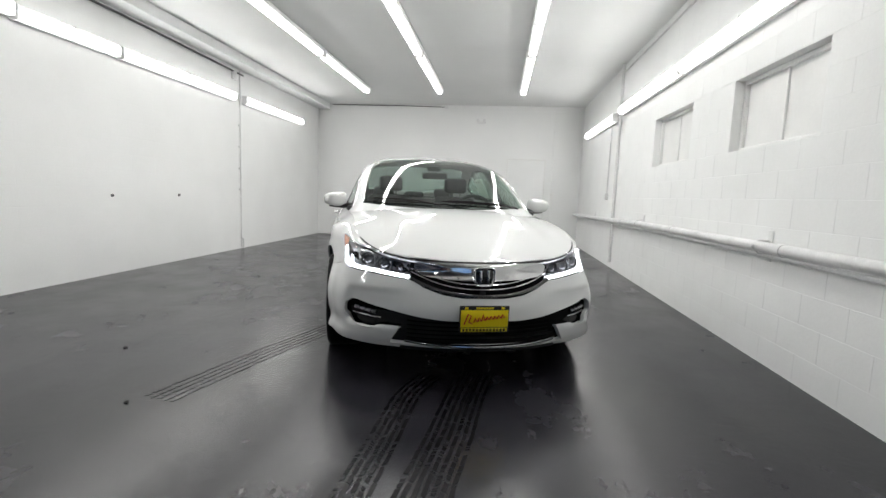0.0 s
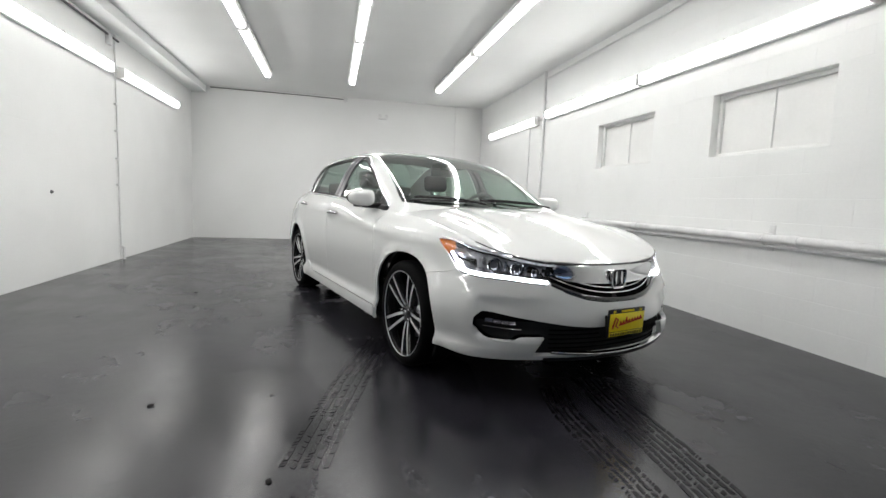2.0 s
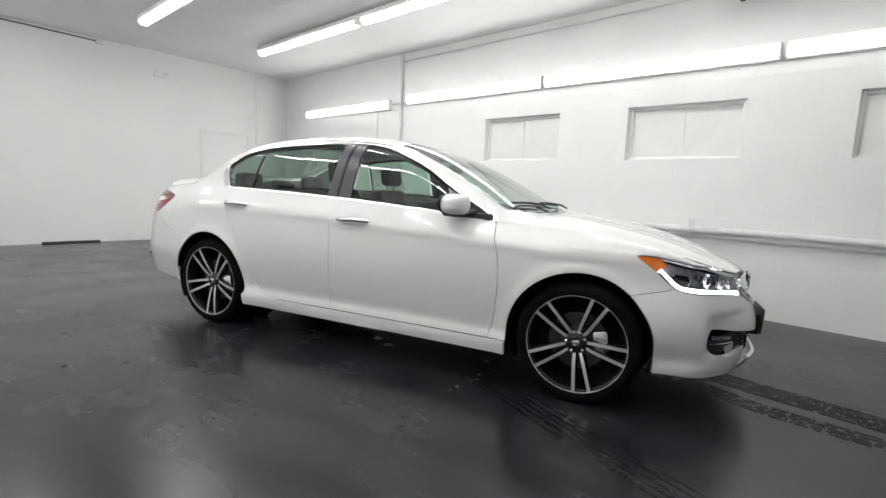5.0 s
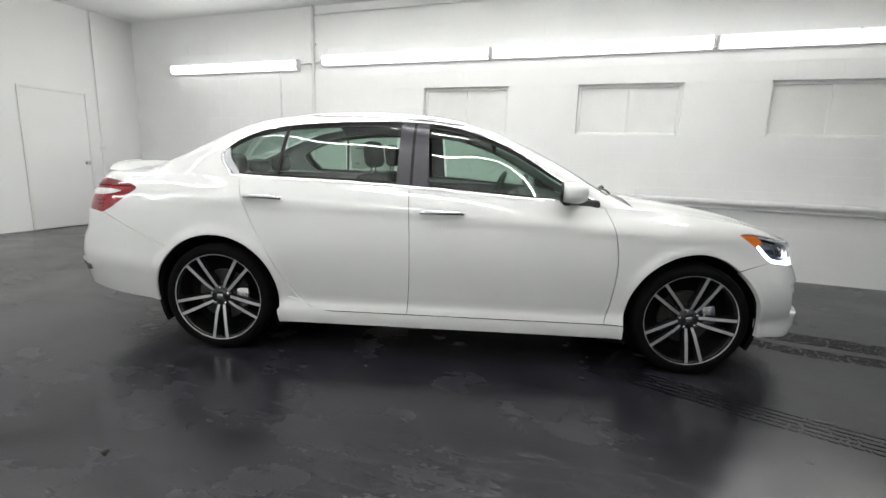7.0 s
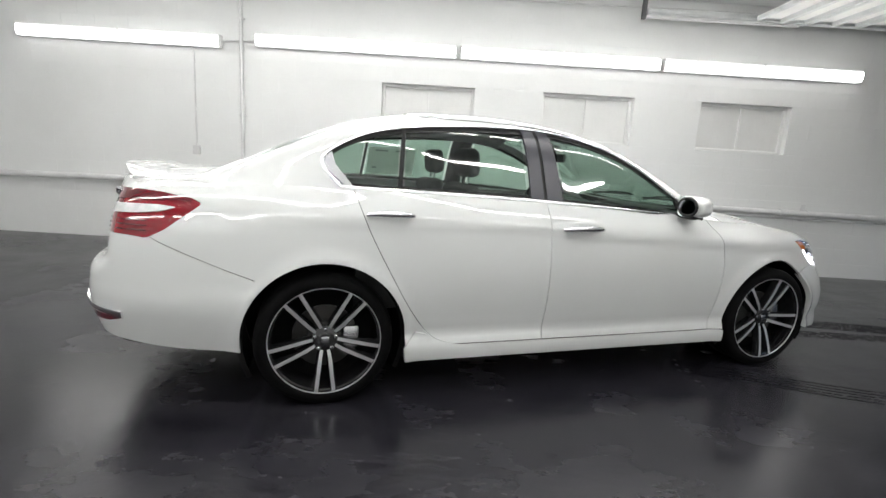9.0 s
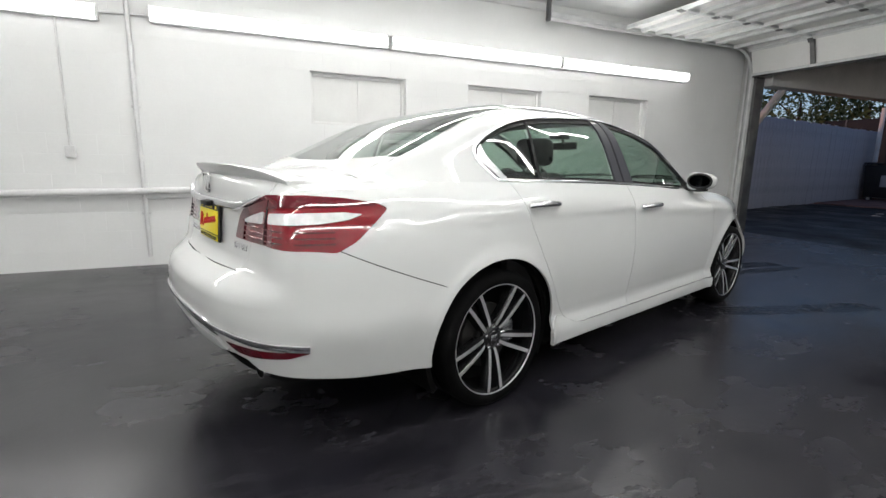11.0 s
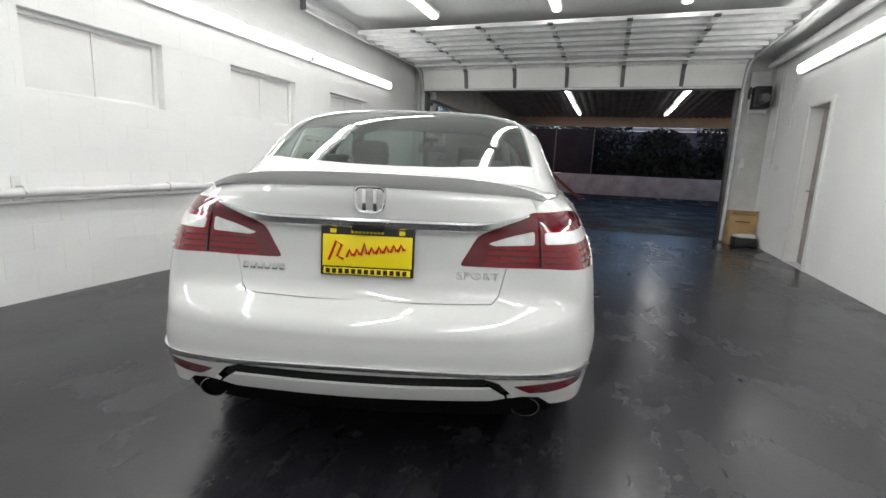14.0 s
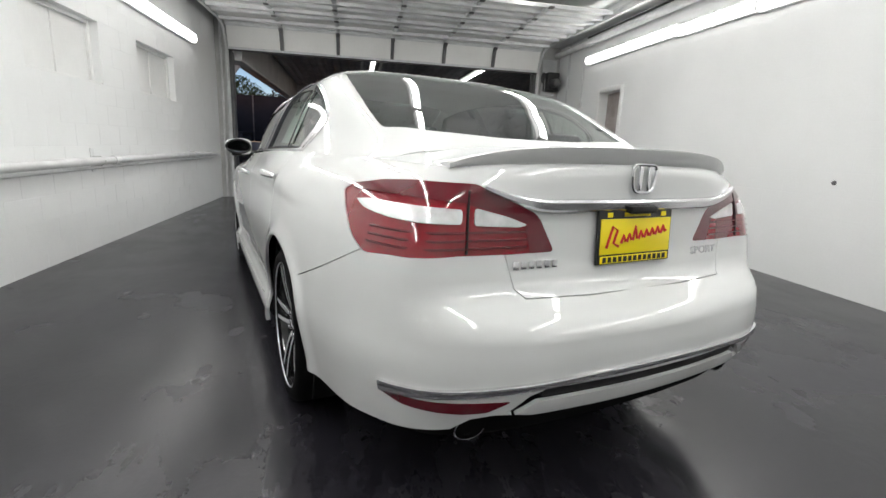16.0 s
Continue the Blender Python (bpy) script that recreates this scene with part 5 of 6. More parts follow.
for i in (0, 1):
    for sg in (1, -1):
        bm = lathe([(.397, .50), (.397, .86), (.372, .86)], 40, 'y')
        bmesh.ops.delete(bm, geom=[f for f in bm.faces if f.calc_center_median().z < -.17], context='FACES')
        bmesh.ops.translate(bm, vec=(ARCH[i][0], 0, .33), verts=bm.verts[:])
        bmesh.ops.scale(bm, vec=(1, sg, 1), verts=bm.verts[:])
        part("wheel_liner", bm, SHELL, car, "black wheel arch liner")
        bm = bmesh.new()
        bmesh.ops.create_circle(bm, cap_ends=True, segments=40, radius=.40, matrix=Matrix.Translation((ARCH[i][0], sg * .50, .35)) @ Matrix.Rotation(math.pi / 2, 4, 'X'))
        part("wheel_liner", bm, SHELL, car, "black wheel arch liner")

# ---- the car: lamps, grille, trim ----
out = lambda d: (lambda s, q, o=0: W(s, q, o + d))
for mirror in (False, True):
    hl = skin("headlamp", panel_mesh(out(-.045), lamp_front, [], .03, lip=0), LAMPBACK, car, "headlamp with a lit running-light strip and amber corner", mirror)
    skin("lamp_bowl", panel_mesh(out(-.030), lamp_front, [], .03, lip=0, within=[rounded([sy(.44, .615), sy(.66, .645), sx(2.0, .645), sx(1.86, .67), sx(1.82, .72), sx(2.0, .685), sy(.66, .672), sy(.44, .640)], .01)]), BOWL, hl, "dark chrome lower reflector", mirror)
    skin("turn_signal", panel_mesh(out(-.006), lamp_front, [], .02, lip=0, within=[[sx(1.64, .85), sx(1.66, .805), sx(1.75, .735), sx(1.82, .775), sx(1.79, .82), sx(1.72, .845)]]), AMBER, hl, "amber turn signal", mirror)
    drl = [sy(.450, .626), sy(.55, .636), sy(.66, .647), sx(2.0, .656), sx(1.92, .664), sx(1.865, .680), sx(1.785, .755)]
    fdrl = spline(range(len(drl)), drl)
    bm = strip(out(-.010), [tuple(fdrl(i / 5)) for i in range(5 * len(drl) - 4)], lambda u: .019 - .010 * max(0, u - .66) * 2, .004)
    part("running_light", reflect(bm) if mirror else bm, DRL, hl, "lit white running light")
    brow = [sx(1.68, .822), sx(1.76, .820), sx(1.88, .803), sx(1.99, .786), sy(.70, .775), sy(.56, .755), sy(.44, .733)]
    bm = strip(out(-.004), dense(brow, .03, False), .010, .004)
    part("brow", reflect(bm) if mirror else bm, CHROME, hl, "chrome lamp brow")
    for (y, z, r) in ((.725, .712, .032), (.60, .694, .032), (.50, .678, .020)):
        s = SY(y)
        p = W(s, z, -.040)
        n = (W(s, z, 0) - W(s, z, -.05)).normalized()
        n = (n + Vector((.8, 0, 0))).normalized()
        bm = lathe([(r * 1.3, .014), (r * 1.25, .018), (r * 1.1, .012), (r * 1.08, .002), (r * .98, .002)], 28, 'z')
        bm.transform(Matrix.Translation(p) @ n.to_track_quat('Z', 'Y').to_matrix().to_4x4())
        part("bezel_ring", reflect(bm) if mirror else bm, SATIN, hl, "dark chrome bezel ring")
        bm = lathe([(r, .0), (r * .94, .010), (r * .75, .018), (r * .4, .024), (0.001, .026)], 24, 'z')
        bm.transform(Matrix.Translation(p) @ n.to_track_quat('Z', 'Y').to_matrix().to_4x4())
        part("projector", reflect(bm) if mirror else bm, PROJ, hl, "round projector lens")
    for y0, z0, y1, z1 in ((.66, .735, .67, .668), (.55, .722, .56, .652), (.78, .755, .775, .70)):
        bm = strip(out(-.028), [(SY(y0 + (y1 - y0) * k / 6), z0 + (z1 - z0) * k / 6) for k in range(7)], .016, .006)
        part("lamp_fin", reflect(bm) if mirror else bm, BOWL, hl, "dark chrome lamp divider")
    skin("lamp_cover", panel_mesh(out(-.001), lamp_front, [], .03, lip=0), LENS, hl, "clear lamp cover", mirror)

grille = skin("grille", panel_mesh(out(-.05), grille_open, [], .03, lip=0), BLACK, car, "black slatted grille with a broad chrome bar")
cb = [(.34, .716), (.405, .712), (.425, .695), (.415, .660), (.36, .638), (.24, .626), (.10, .621)]
ch = [sy(y, z) for y, z in cb]
skin("chrome_bar", panel_mesh(out(.006), rounded(ch + [(-s, q) for s, q in ch][::-1], .012), [], .025, lip=.03), CHROME, grille, "broad chrome grille bar")
for z0, w, m_, pr in ((.598, .007, CHROME, -.004), (.572, .007, CHROME, -.008), (.538, .020, GLOSSBLACK, .002)):
    pth = [((SY(abs(y)) * (1 if y > 0 else -1)), z0 + .085 * (abs(y) / .44) ** 2.3) for y in np.linspace(-.435, .435, 41)]
    part("slat", strip(out(pr), pth, w, .004), m_, grille, "thin chrome grille slat")
bm = tube([W(0, .645, .018) + Vector((0, y, z)) for y, z in rounded([(-.062, .050), (.062, .050), (.050, -.052), (-.050, -.052)], .03, 5)], .007, 8, closed=True)
part("badge", bm, CHROME, grille, "plain chrome badge frame")
part("badge_plate", box(W(0, .645).x + .008, W(0, .645).x + .016, -.052, .052, .60, .688, .004), GLOSSBLACK, grille, "")
for s_ in (-1, 1):
    part("badge_bar", box(W(0, .645).x + .012, W(0, .645).x + .022, s_ * .022 - .008, s_ * .022 + .008, .605, .683, .003), CHROME, grille, "")

intake = skin("lower_intake", panel_mesh(out(-.05), low_open, [], .03, lip=0), BLACK, car, "black lower intake with fog lamp slots")
for mirror in (False, True):
    sg = -1 if mirror else 1
    for k in range(4):
        y0 = .615 + k * .034
        bm = tube([W(SY(y0 + .031 * e_), .412 + .004 * k, -.018) for e_ in (0, .5, 1)], .011, 8)
        part("fog_lamp", reflect(bm) if mirror else bm, BOWL, intake, "small fog lamp segment")
    bm = tube([W(SY(y), .384 + (y - .56) * .05, -.012) for y in np.linspace(.585, .755, 10)], .004, 8)
    part("fog_trim", reflect(bm) if mirror else bm, CHROME, intake, "thin chrome fog lamp trim")
for i in range(5):
    z = .285 + i * .024
    part("intake_slat", tube([W(math.copysign(SY(abs(y)), y), z, -.035) for y in np.linspace(-.44, .44, 17)], .004, 6), SHELL, intake)
part("lip_trim", strip(out(.004), [(math.copysign(SY(abs(y)), y), .256 + .020 * (abs(y) / .43) ** 2) for y in np.linspace(-.44, .44, 31)], .014, .014), CHROME, car, "chrome lower lip strip")
part("chin_spoiler", strip(out(.0), [(math.copysign(SY(abs(y)), y), .230) for y in np.linspace(-.47, .47, 31)], .020, .006), BLACK, car, "black chin spoiler")
# bonnet shut line
pth = [(s, QZ(s, 9) - .004) for s in np.linspace(-SX(1.95), SX(1.95), 60)]
part("bonnet_seal", strip(out(-.004), pth, .013, .004), BLACK, car, "black seal along the bonnet edge")

# rear lamps
for mirror in (False, True):
    tl = skin("tail_lamp", panel_mesh(out(-.004), lamp_rear, [], .025, lip=.02), REDLENS, car, "red tail lamp with a clear white band", mirror)
    W1 = [ax(-2.420, .938), ax(-2.30, .944), ax(-2.12, .946), ax(-2.04, .938), ax(-2.10, .920), ax(-2.22, .906), ax(-2.420, .900)]
    W2 = [ax(-2.440, .943), ay(.52, .925, True), ay(.42, .897, True), ay(.45, .890, True), ax(-2.440, .896)]
    for wp in (W1, W2):
        skin("reversing_lens", panel_mesh(out(.001), traced(rounded(wp, .012)), [], .02, lip=.008), CLEARWHITE, tl, "clear white reversing lens", mirror)
    T1 = [ay(.55, 1.03, True), ax(-2.25, 1.03), ax(-2.10, 1.02), ax(-1.96, .988), ax(-1.98, .966), ax(-2.10, .966), ax(-2.24, .966), ay(.64, .955, True), ay(.50, .922, True), ay(.40, .893, True), ay(.36, .90, True), ay(.47, .98, True)]
    skin("dark_band", panel_mesh(out(.0005), lamp_rear, [], .025, lip=0, within=[traced(T1)]), DARKRED, tl, "dark red upper band", mirror)
    I1 = [ay(.29, .80, True), ay(.40, .80, True), ay(.43, .893, True), ay(.36, .91, True)]
    skin("dark_band", panel_mesh(out(.0007), lamp_rear, [], .025, lip=0, within=[traced(I1)]), DARKRED, tl, "dark red inner corner", mirror)
    for z in (.836, .857, .878):
        pts = [sy(y, z, True) for y in np.linspace(.42, .72, 9)] + [sx(x, z) for x in (-2.28, -2.22, -2.16)]
        bm = strip(out(.0), pts, .006, .002)
        part("lamp_rib", reflect(bm) if mirror else bm, DARKRED, tl, "dark rib across the lens")
    sseam = SX(-2.43)
    bm = strip(out(.0), [(sseam, q) for q in np.linspace(.822, QZ(sseam, .985), 10)], .006, .002)
    part("lamp_seam", reflect(bm) if mirror else bm, BLACK, tl)

skin("rear_diffuser", panel_mesh(out(-.04), rounded(diff_open, .01), [], .03, lip=0), BLACK, car, "black strip in the rear bumper")
part("diffuser_filler", strip(out(-.012), [(s, .468) for s in np.linspace(SY(.41, True), 2 * SL - SY(.41, True), 41)], .030, .004), BLACK, car)
ends = SX(-2.255)
pth = [(s, .508 - .050 * (abs(s - SL) / (SL - ends)) ** 2) for s in np.linspace(ends, 2 * SL - ends, 70)]
part("bumper_trim", strip(out(.002), pth, lambda u: .018 + .012 * abs(2 * u - 1) ** 2, .007), CHROME, car, "chrome strip across the rear bumper")
pth = [(s, .950 + .046 * ramp01(abs(s - SL), .33, .68)) for s in np.linspace(SY(.575, True), 2 * SL - SY(.575, True), 60)]
part("boot_trim", strip(out(.006), pth, lambda u: .034 - .022 * ramp01(abs(2 * u - 1), .55, 1.0), .012, .010), SATIN, trunk, "chrome strip across the boot lid")
xr = W(SL, .948).x - .022
part("camera_pod", box(xr - .012, xr + .03, -.055, .055, .925, .948, .006), BLACK, trunk, "black pod under the chrome strip")
for mirror in (False, True):
    rp = [sy(.50, .452, True), sy(.62, .452, True), sx(-2.32, .448), sx(-2.255, .440), sx(-2.32, .422), sy(.62, .416, True), sy(.56, .420, True)]
    skin("reflector", panel_mesh(out(.002), rounded(rp, .008), [], .02, lip=.006), DARKRED, car, "red bumper reflector", mirror)
    sg = -1 if mirror else 1
    bm = lathe([(.040, .14), (.052, .02), (.054, 0), (.049, 0), (.046, .04), (.038, .14)], 32, 'x')
    bmesh.ops.scale(bm, vec=(1, .95, .66), verts=bm.verts[:])
    bmesh.ops.translate(bm, vec=(-2.365, sg * .556, .330), verts=bm.verts[:])
    ex = part("exhaust_tip", bm, CHROME, car, "oval chrome exhaust tip")
    bm = bmesh.new()
    bmesh.ops.create_circle(bm, cap_ends=True, segments=24, radius=.024, matrix=Matrix.Translation((-2.305, sg * .556, .330)) @ Matrix.Rotation(math.pi / 2, 4, 'Y'))
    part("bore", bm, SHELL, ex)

# rear badge, lettering
zb = 1.030
xb = W(SL, zb - .035).x - .004
bm = tube([Vector((xb - .004, y, zb + z)) for y, z in rounded([(-.052, .040), (.052, .040), (.042, -.042), (-.042, -.042)], .026, 5)], .006, 8, closed=True)
rb_ = part("badge", bm, CHROME, trunk, "plain chrome badge frame")
for s_ in (-1, 1):
    part("badge_bar", box(xb - .010, xb, s_ * .018 - .007, s_ * .018 + .007, zb - .036, zb + .034, .003), CHROME, rb_)


def lettering(text, size, m, material, parent, name):
    cu = bpy.data.curves.new(name, 'FONT')
    cu.body, cu.size, cu.extrude, cu.align_x, cu.align_y = text, size, .0015, 'CENTER', 'CENTER'
    ob = bpy.data.objects.new(name, cu)
    me = bpy.data.meshes.new_from_object(ob)
    bpy.data.objects.remove(ob)
    me.materials.append(material)
    ob = new(name, me)
    ob.parent = parent
    ob.matrix_basis = m
    return ob


def rear_frame(y, z):
    s = SY(abs(y), True)
    p = W(s, z, .002)
    p.y = math.copysign(p.y, y)
    k = math.copysign(math.degrees(math.atan2(W(s + .02, z).x - W(s - .02, z).x, W(s - .02, z).y - W(s + .02, z).y)), -y)
    return Matrix.Translation(p) @ pose(0, 0, 0, 90, 0, -90 + k) @ pose(0, 0, 0, -8)


tagged(lettering("SPORT", .036, rear_frame(-.385, .785) @ Matrix.Diagonal((1.35, 1, 1, 1)), SATIN, trunk, "lettering"), "chrome lettering on the boot lid")
for i in range(6):
    f_ = rear_frame(.385, .785)
    bm = box(-.009, .009, -.011, .011, 0, .003, .001)
    bm.transform(f_ @ Matrix.Translation(((i - 2.5) * .026, 0, 0)))
    part("letter_bar", bm, SATIN, trunk)


def plate(m):
    """A yellow dealer plate in a black frame; its writing is plain bars."""
    fr = part("number_plate", box(-.157, .157, -.081, .081, -.006, .006, .004), BLACKINK, car, "yellow dealer plate in a black frame", at=m)
    part("plate_sheet", box(-.150, .150, -.050, .056, .004, .009, .002), YELLOW, fr, "yellow plate with red script bars")
    part("plate_strip", box(-.146, .146, -.077, -.055, .004, .0085, .001), YELLOW, fr)
    for i in range(13):
        part("letter_bar", box(-.138 + i * .0215, -.124 + i * .0215, -.074, -.058, .006, .0095, .0), BLACKINK, fr)
    for i in range(9):
        part("letter_bar", box(-.055 + i * .0125, -.046 + i * .0125, .062, .074, .004, .0085, .0), YELLOW, fr)
    for x in (-.115, .115):
        part("letter_bar", box(x - .010, x + .010, .061, .075, .004, .0085, .0), YELLOW, fr)
    # red slanted strokes
    zz = .0105
    strokes = [[(-.128, -.030), (-.104, .034), (-.085, .022), (-.10, -.016), (-.078, -.026)]]
    x = -.068
    for k in range(8):
        h = .018 if k in (2,) else .0
        strokes.append([(x, -.018 + k * .0035), (x + .010, .006 + k * .0035 + h), (x + .018, -.012 + k * .0035), (x + .024, -.008 + k * .0035)])
        x += .0245
    for st in strokes:
        part("script_bar", tube([(a, b, zz) for a, b in st], .0042, 6), REDINK, fr)
    return fr


xp = W(SL, .85).x
plate(Matrix.Translation((xp - .012, 0.005, .853)) @ pose(0, 0, 0, 90, 0, -90) @ pose(0, 0, 0, -4))
xf = W(0, .40).x
plate(Matrix.Translation((xf + .020, -.012, .424)) @ pose(0, 0, 0, 90, 0, 90) @ pose(0, 0, 0, 2) @ Matrix.Diagonal((.90, .92, 1, 1)))
part("plate_bracket", box(xf - .05, xf + .012, -.14, .12, .34, .46, .005), BLACK, car)

# door handles, mirrors, wipers
for doors, (xa, xb_), z in ((front_doors, (-.172, .070), .886), (rear_doors, (-1.205, -.985), .932)):
    for mirror in (False, True):
        pts = [W(SX(x), z + .0, .006 + .030 * math.sin(math.pi * min(max((i / 14 - .02) / .96, 0), 1)) ** .5) for i, x in enumerate(np.linspace(xa, xb_, 15))]
        bm = tube(pts, lambda u: .010 + .006 * math.sin(math.pi * u) ** .7, 12)
        part("door_handle", reflect(bm) if mirror else bm, SATIN, doors[mirror], "chrome door handle")
        cup = rounded([sx(xa + .02, z - .022), sx(xb_ - .02, z - .022), sx(xb_ - .02, z + .022), sx(xa + .02, z + .022)], .02)
        skin("handle_cup", panel_mesh(out(.0015), cup, [], .02, lip=0), PAINT, doors[mirror], "", mirror)
for mirror in (False, True):
    bm = bmesh.new()
    bmesh.ops.create_uvsphere(bm, u_segments=28, v_segments=18, radius=1)
    for v in bm.verts:
        x, y, z = v.co
        e = lambda a, n: math.copysign(abs(a) ** n, a)
        v.co = (e(x, .75) * .070 + .028 * (1 - abs(y)) * (x > 0), e(y, .62) * .096, e(z, .68) * .060 * (1 - .18 * y))
    bmesh.ops.rotate(bm, cent=(0, 0, 0), matrix=Matrix.Rotation(radians(-12), 3, 'Z'), verts=bm.verts[:])
    bmesh.ops.translate(bm, vec=(.650, .912, 1.03), verts=bm.verts[:])
    cut = bmesh.ops.bisect_plane(bm, geom=bm.verts[:] + bm.edges[:] + bm.faces[:], plane_co=(.605, .912, 1.03), plane_no=(-1, -.2, 0), clear_outer=True)
    es = [e_ for e_ in cut["geom_cut"] if isinstance(e_, bmesh.types.BMEdge)]
    bmesh.ops.holes_fill(bm, edges=es)
    mr = part("wing_mirror", reflect(bm) if mirror else bm, PAINT, front_doors[mirror], "white wing mirror on a black foot")
    bm = bmesh.new()
    bmesh.ops.create_circle(bm, cap_ends=True, segments=24, radius=1, matrix=Matrix.Translation((.604, .914, 1.03)) @ Matrix.Rotation(radians(11), 4, 'Z') @ Matrix.Rotation(-math.pi / 2, 4, 'Y') @ Matrix.Diagonal((.047, .080, 1, 1)))
    part("mirror_glass", reflect(bm) if mirror else bm, MIRROR, mr, "mirror glass")
    part("bezel", (lambda t_: reflect(t_) if mirror else t_)(tube([Vector((.606 - .2 * .085 * math.cos(a), .914 + .085 * math.cos(a), 1.03 + .050 * math.sin(a))) for a in [math.tau * k / 28 for k in range(28)]], .008, 8, closed=True)), BLACK, mr, "black mirror bezel")
    bm = tube([(.71, .78, .985), (.68, .84, .972), (.64, .90, .972), (.63, .96, .976)], lambda u: .026 - .008 * u, 12)
    bmesh.ops.scale(bm, vec=(1.3, 1, .8), space=Matrix.Translation((-.65, 0, -.975)), verts=bm.verts[:])
    part("mirror_foot", reflect(bm) if mirror else bm, BLACK, mr, "black mirror foot")
bm = bmesh.new()
rows = []
for i in range(25):
    y = -.70 + 1.4 * i / 24
    k = (abs(y) / .70) ** 2
    xa, xb_ = 1.115 - .04 * k, 1.005 - .08 * k
    rows.append([bm.verts.new((xa, y, hood_at(xa, y).z - .016)), bm.verts.new(((xa + xb_) / 2, y, hood_at(xa, y).z - .022)), bm.verts.new((xb_, y, G(*gy(xb_, y)).z - .004))])
for A, B in zip(rows, rows[1:]):
    for j in range(2):
        bm.faces.new((A[j], A[j + 1], B[j + 1], B[j]))
bmesh.ops.recalc_face_normals(bm, faces=bm.faces[:])
part("cowl", bm, BLACK, car, "black cowl below the windscreen")
for y0, y1, x1 in ((.60, .02, .93), (-.05, -.60, .90)):
    p0 = Vector((1.02, y0, G(*gy(.98, y0)).z + .010))
    p1 = G(*gy(x1, y1)) + Vector((.006, 0, .014))
    wp = part("wiper", tube([p0, p0.lerp(p1, .35) + Vector((.012, 0, .016)), p0.lerp(p1, .7) + Vector((.004, 0, .012)), p1], .007, 8), BLACK, car, "black wiper")
    part("blade", tube([G(*gy(.93 + .03 * (1 - k), y0 + (y1 - y0) * k)) + Vector((.004, 0, .008)) for k in np.linspace(.12, 1.1, 9)], .006, 6), BLACK, wp)

# ---- the car: wheels ----
def wheel(m, turn):
    wh = new("wheel")
    wh.parent = car
    wh.matrix_basis = m
    tagged(wh, "black and machined five-spoke alloy wheel with a low tyre")
    return wh


TR = .327
tyre_bm = lathe([(.258, -.115), (.272, -.119), (.300, -.118), (.318, -.105), (TR, -.085), (TR, -.03), (TR - .006, -.026), (TR - .006, -.018), (TR, -.014), (TR, .014), (TR - .006, .018), (TR - .006, .026), (TR, .03), (TR, .085), (.318, .105), (.302, .117), (.288, .1195), (.274, .118), (.262, .112), (.258, .10)], 72)
barrel_bm = lathe([(.262, .112), (.2665, .108), (.262, .100), (.250, .096), (.244, .07), (.238, .0), (.240, -.10), (.256, -.114)], 64)
lip_bm = lathe([(.2615, .1135), (.2645, .1142), (.2660, .1120), (.2630, .1090), (.260, .1100), (.2615, .1135)], 72)
back_bm = lathe([(.236, -.02), (.10, -.03), (.02, -.03)], 40)
disc_bm = lathe([(.155, .012), (.155, .030), (.085, .032), (.08, .05), (.03, .05)], 48)
cal_bm = box(.085, .165, .00, .06, -.055, .06, .014)
hub_bm = lathe([(.066, .055), (.064, .072), (.050, .080), (.034, .082), (.030, .086), (.0, .087)], 32)
cap_bm = box(-.019, .019, .084, .090, -.016, .016, .003)


def spoke_bm(sg):
    """One machined bar of a double spoke that points along +z; bright face, black flanks."""
    bm = bmesh.new()
    prof = [(.052, .0150, .0130, .074), (.070, .0185, .0150, .080), (.10, .0235, .0160, .088), (.17, .0315, .0160, .098), (.225, .0378, .0160, .103), (.2585, .0420, .0165, .105)]
    rows = []
    for r, c, w, yo in prof:
        a, b = (c - w * .75) * sg, (c + w * .75) * sg
        rows.append([bm.verts.new((a - .005 * sg, yo - .045, r)), bm.verts.new((a, yo - .004, r)), bm.verts.new((a + .003 * sg, yo, r)), bm.verts.new((b - .003 * sg, yo, r)), bm.verts.new((b, yo - .004, r)), bm.verts.new((b + .005 * sg, yo - .045, r))])
    for A, B in zip(rows, rows[1:]):
        for j in range(5):
            f = bm.faces.new((A[j], A[j + 1], B[j + 1], B[j]))
            f.material_index = 0 if j == 2 else 1
    for R in (rows[0], rows[-1]):
        f = bm.faces.new(R)
        f.material_index = 1
    bmesh.ops.recalc_face_normals(bm, faces=bm.faces[:])
    return bm


def lug_bm():
    return lathe([(.009, .070), (.009, .088), (.006, .091), (.0, .0915)], 8)


first_wheel = wheel(Matrix.Identity(4), 0)
part("tyre", tyre_bm, RUBBER, first_wheel, "black low-profile tyre")
rim = part("rim", barrel_bm, GLOSSBLACK, first_wheel, "gloss black rim with machined edge")
part("rim_edge", lip_bm, MACHINED, first_wheel, "bright machined rim edge")
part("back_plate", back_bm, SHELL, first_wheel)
part("brake_disc", disc_bm, DISC, first_wheel, "grey brake disc")
part("hub", hub_bm, GLOSSBLACK, first_wheel)
part("hub_cap", cap_bm, SATIN, first_wheel, "small silver hub badge")
shared = {}
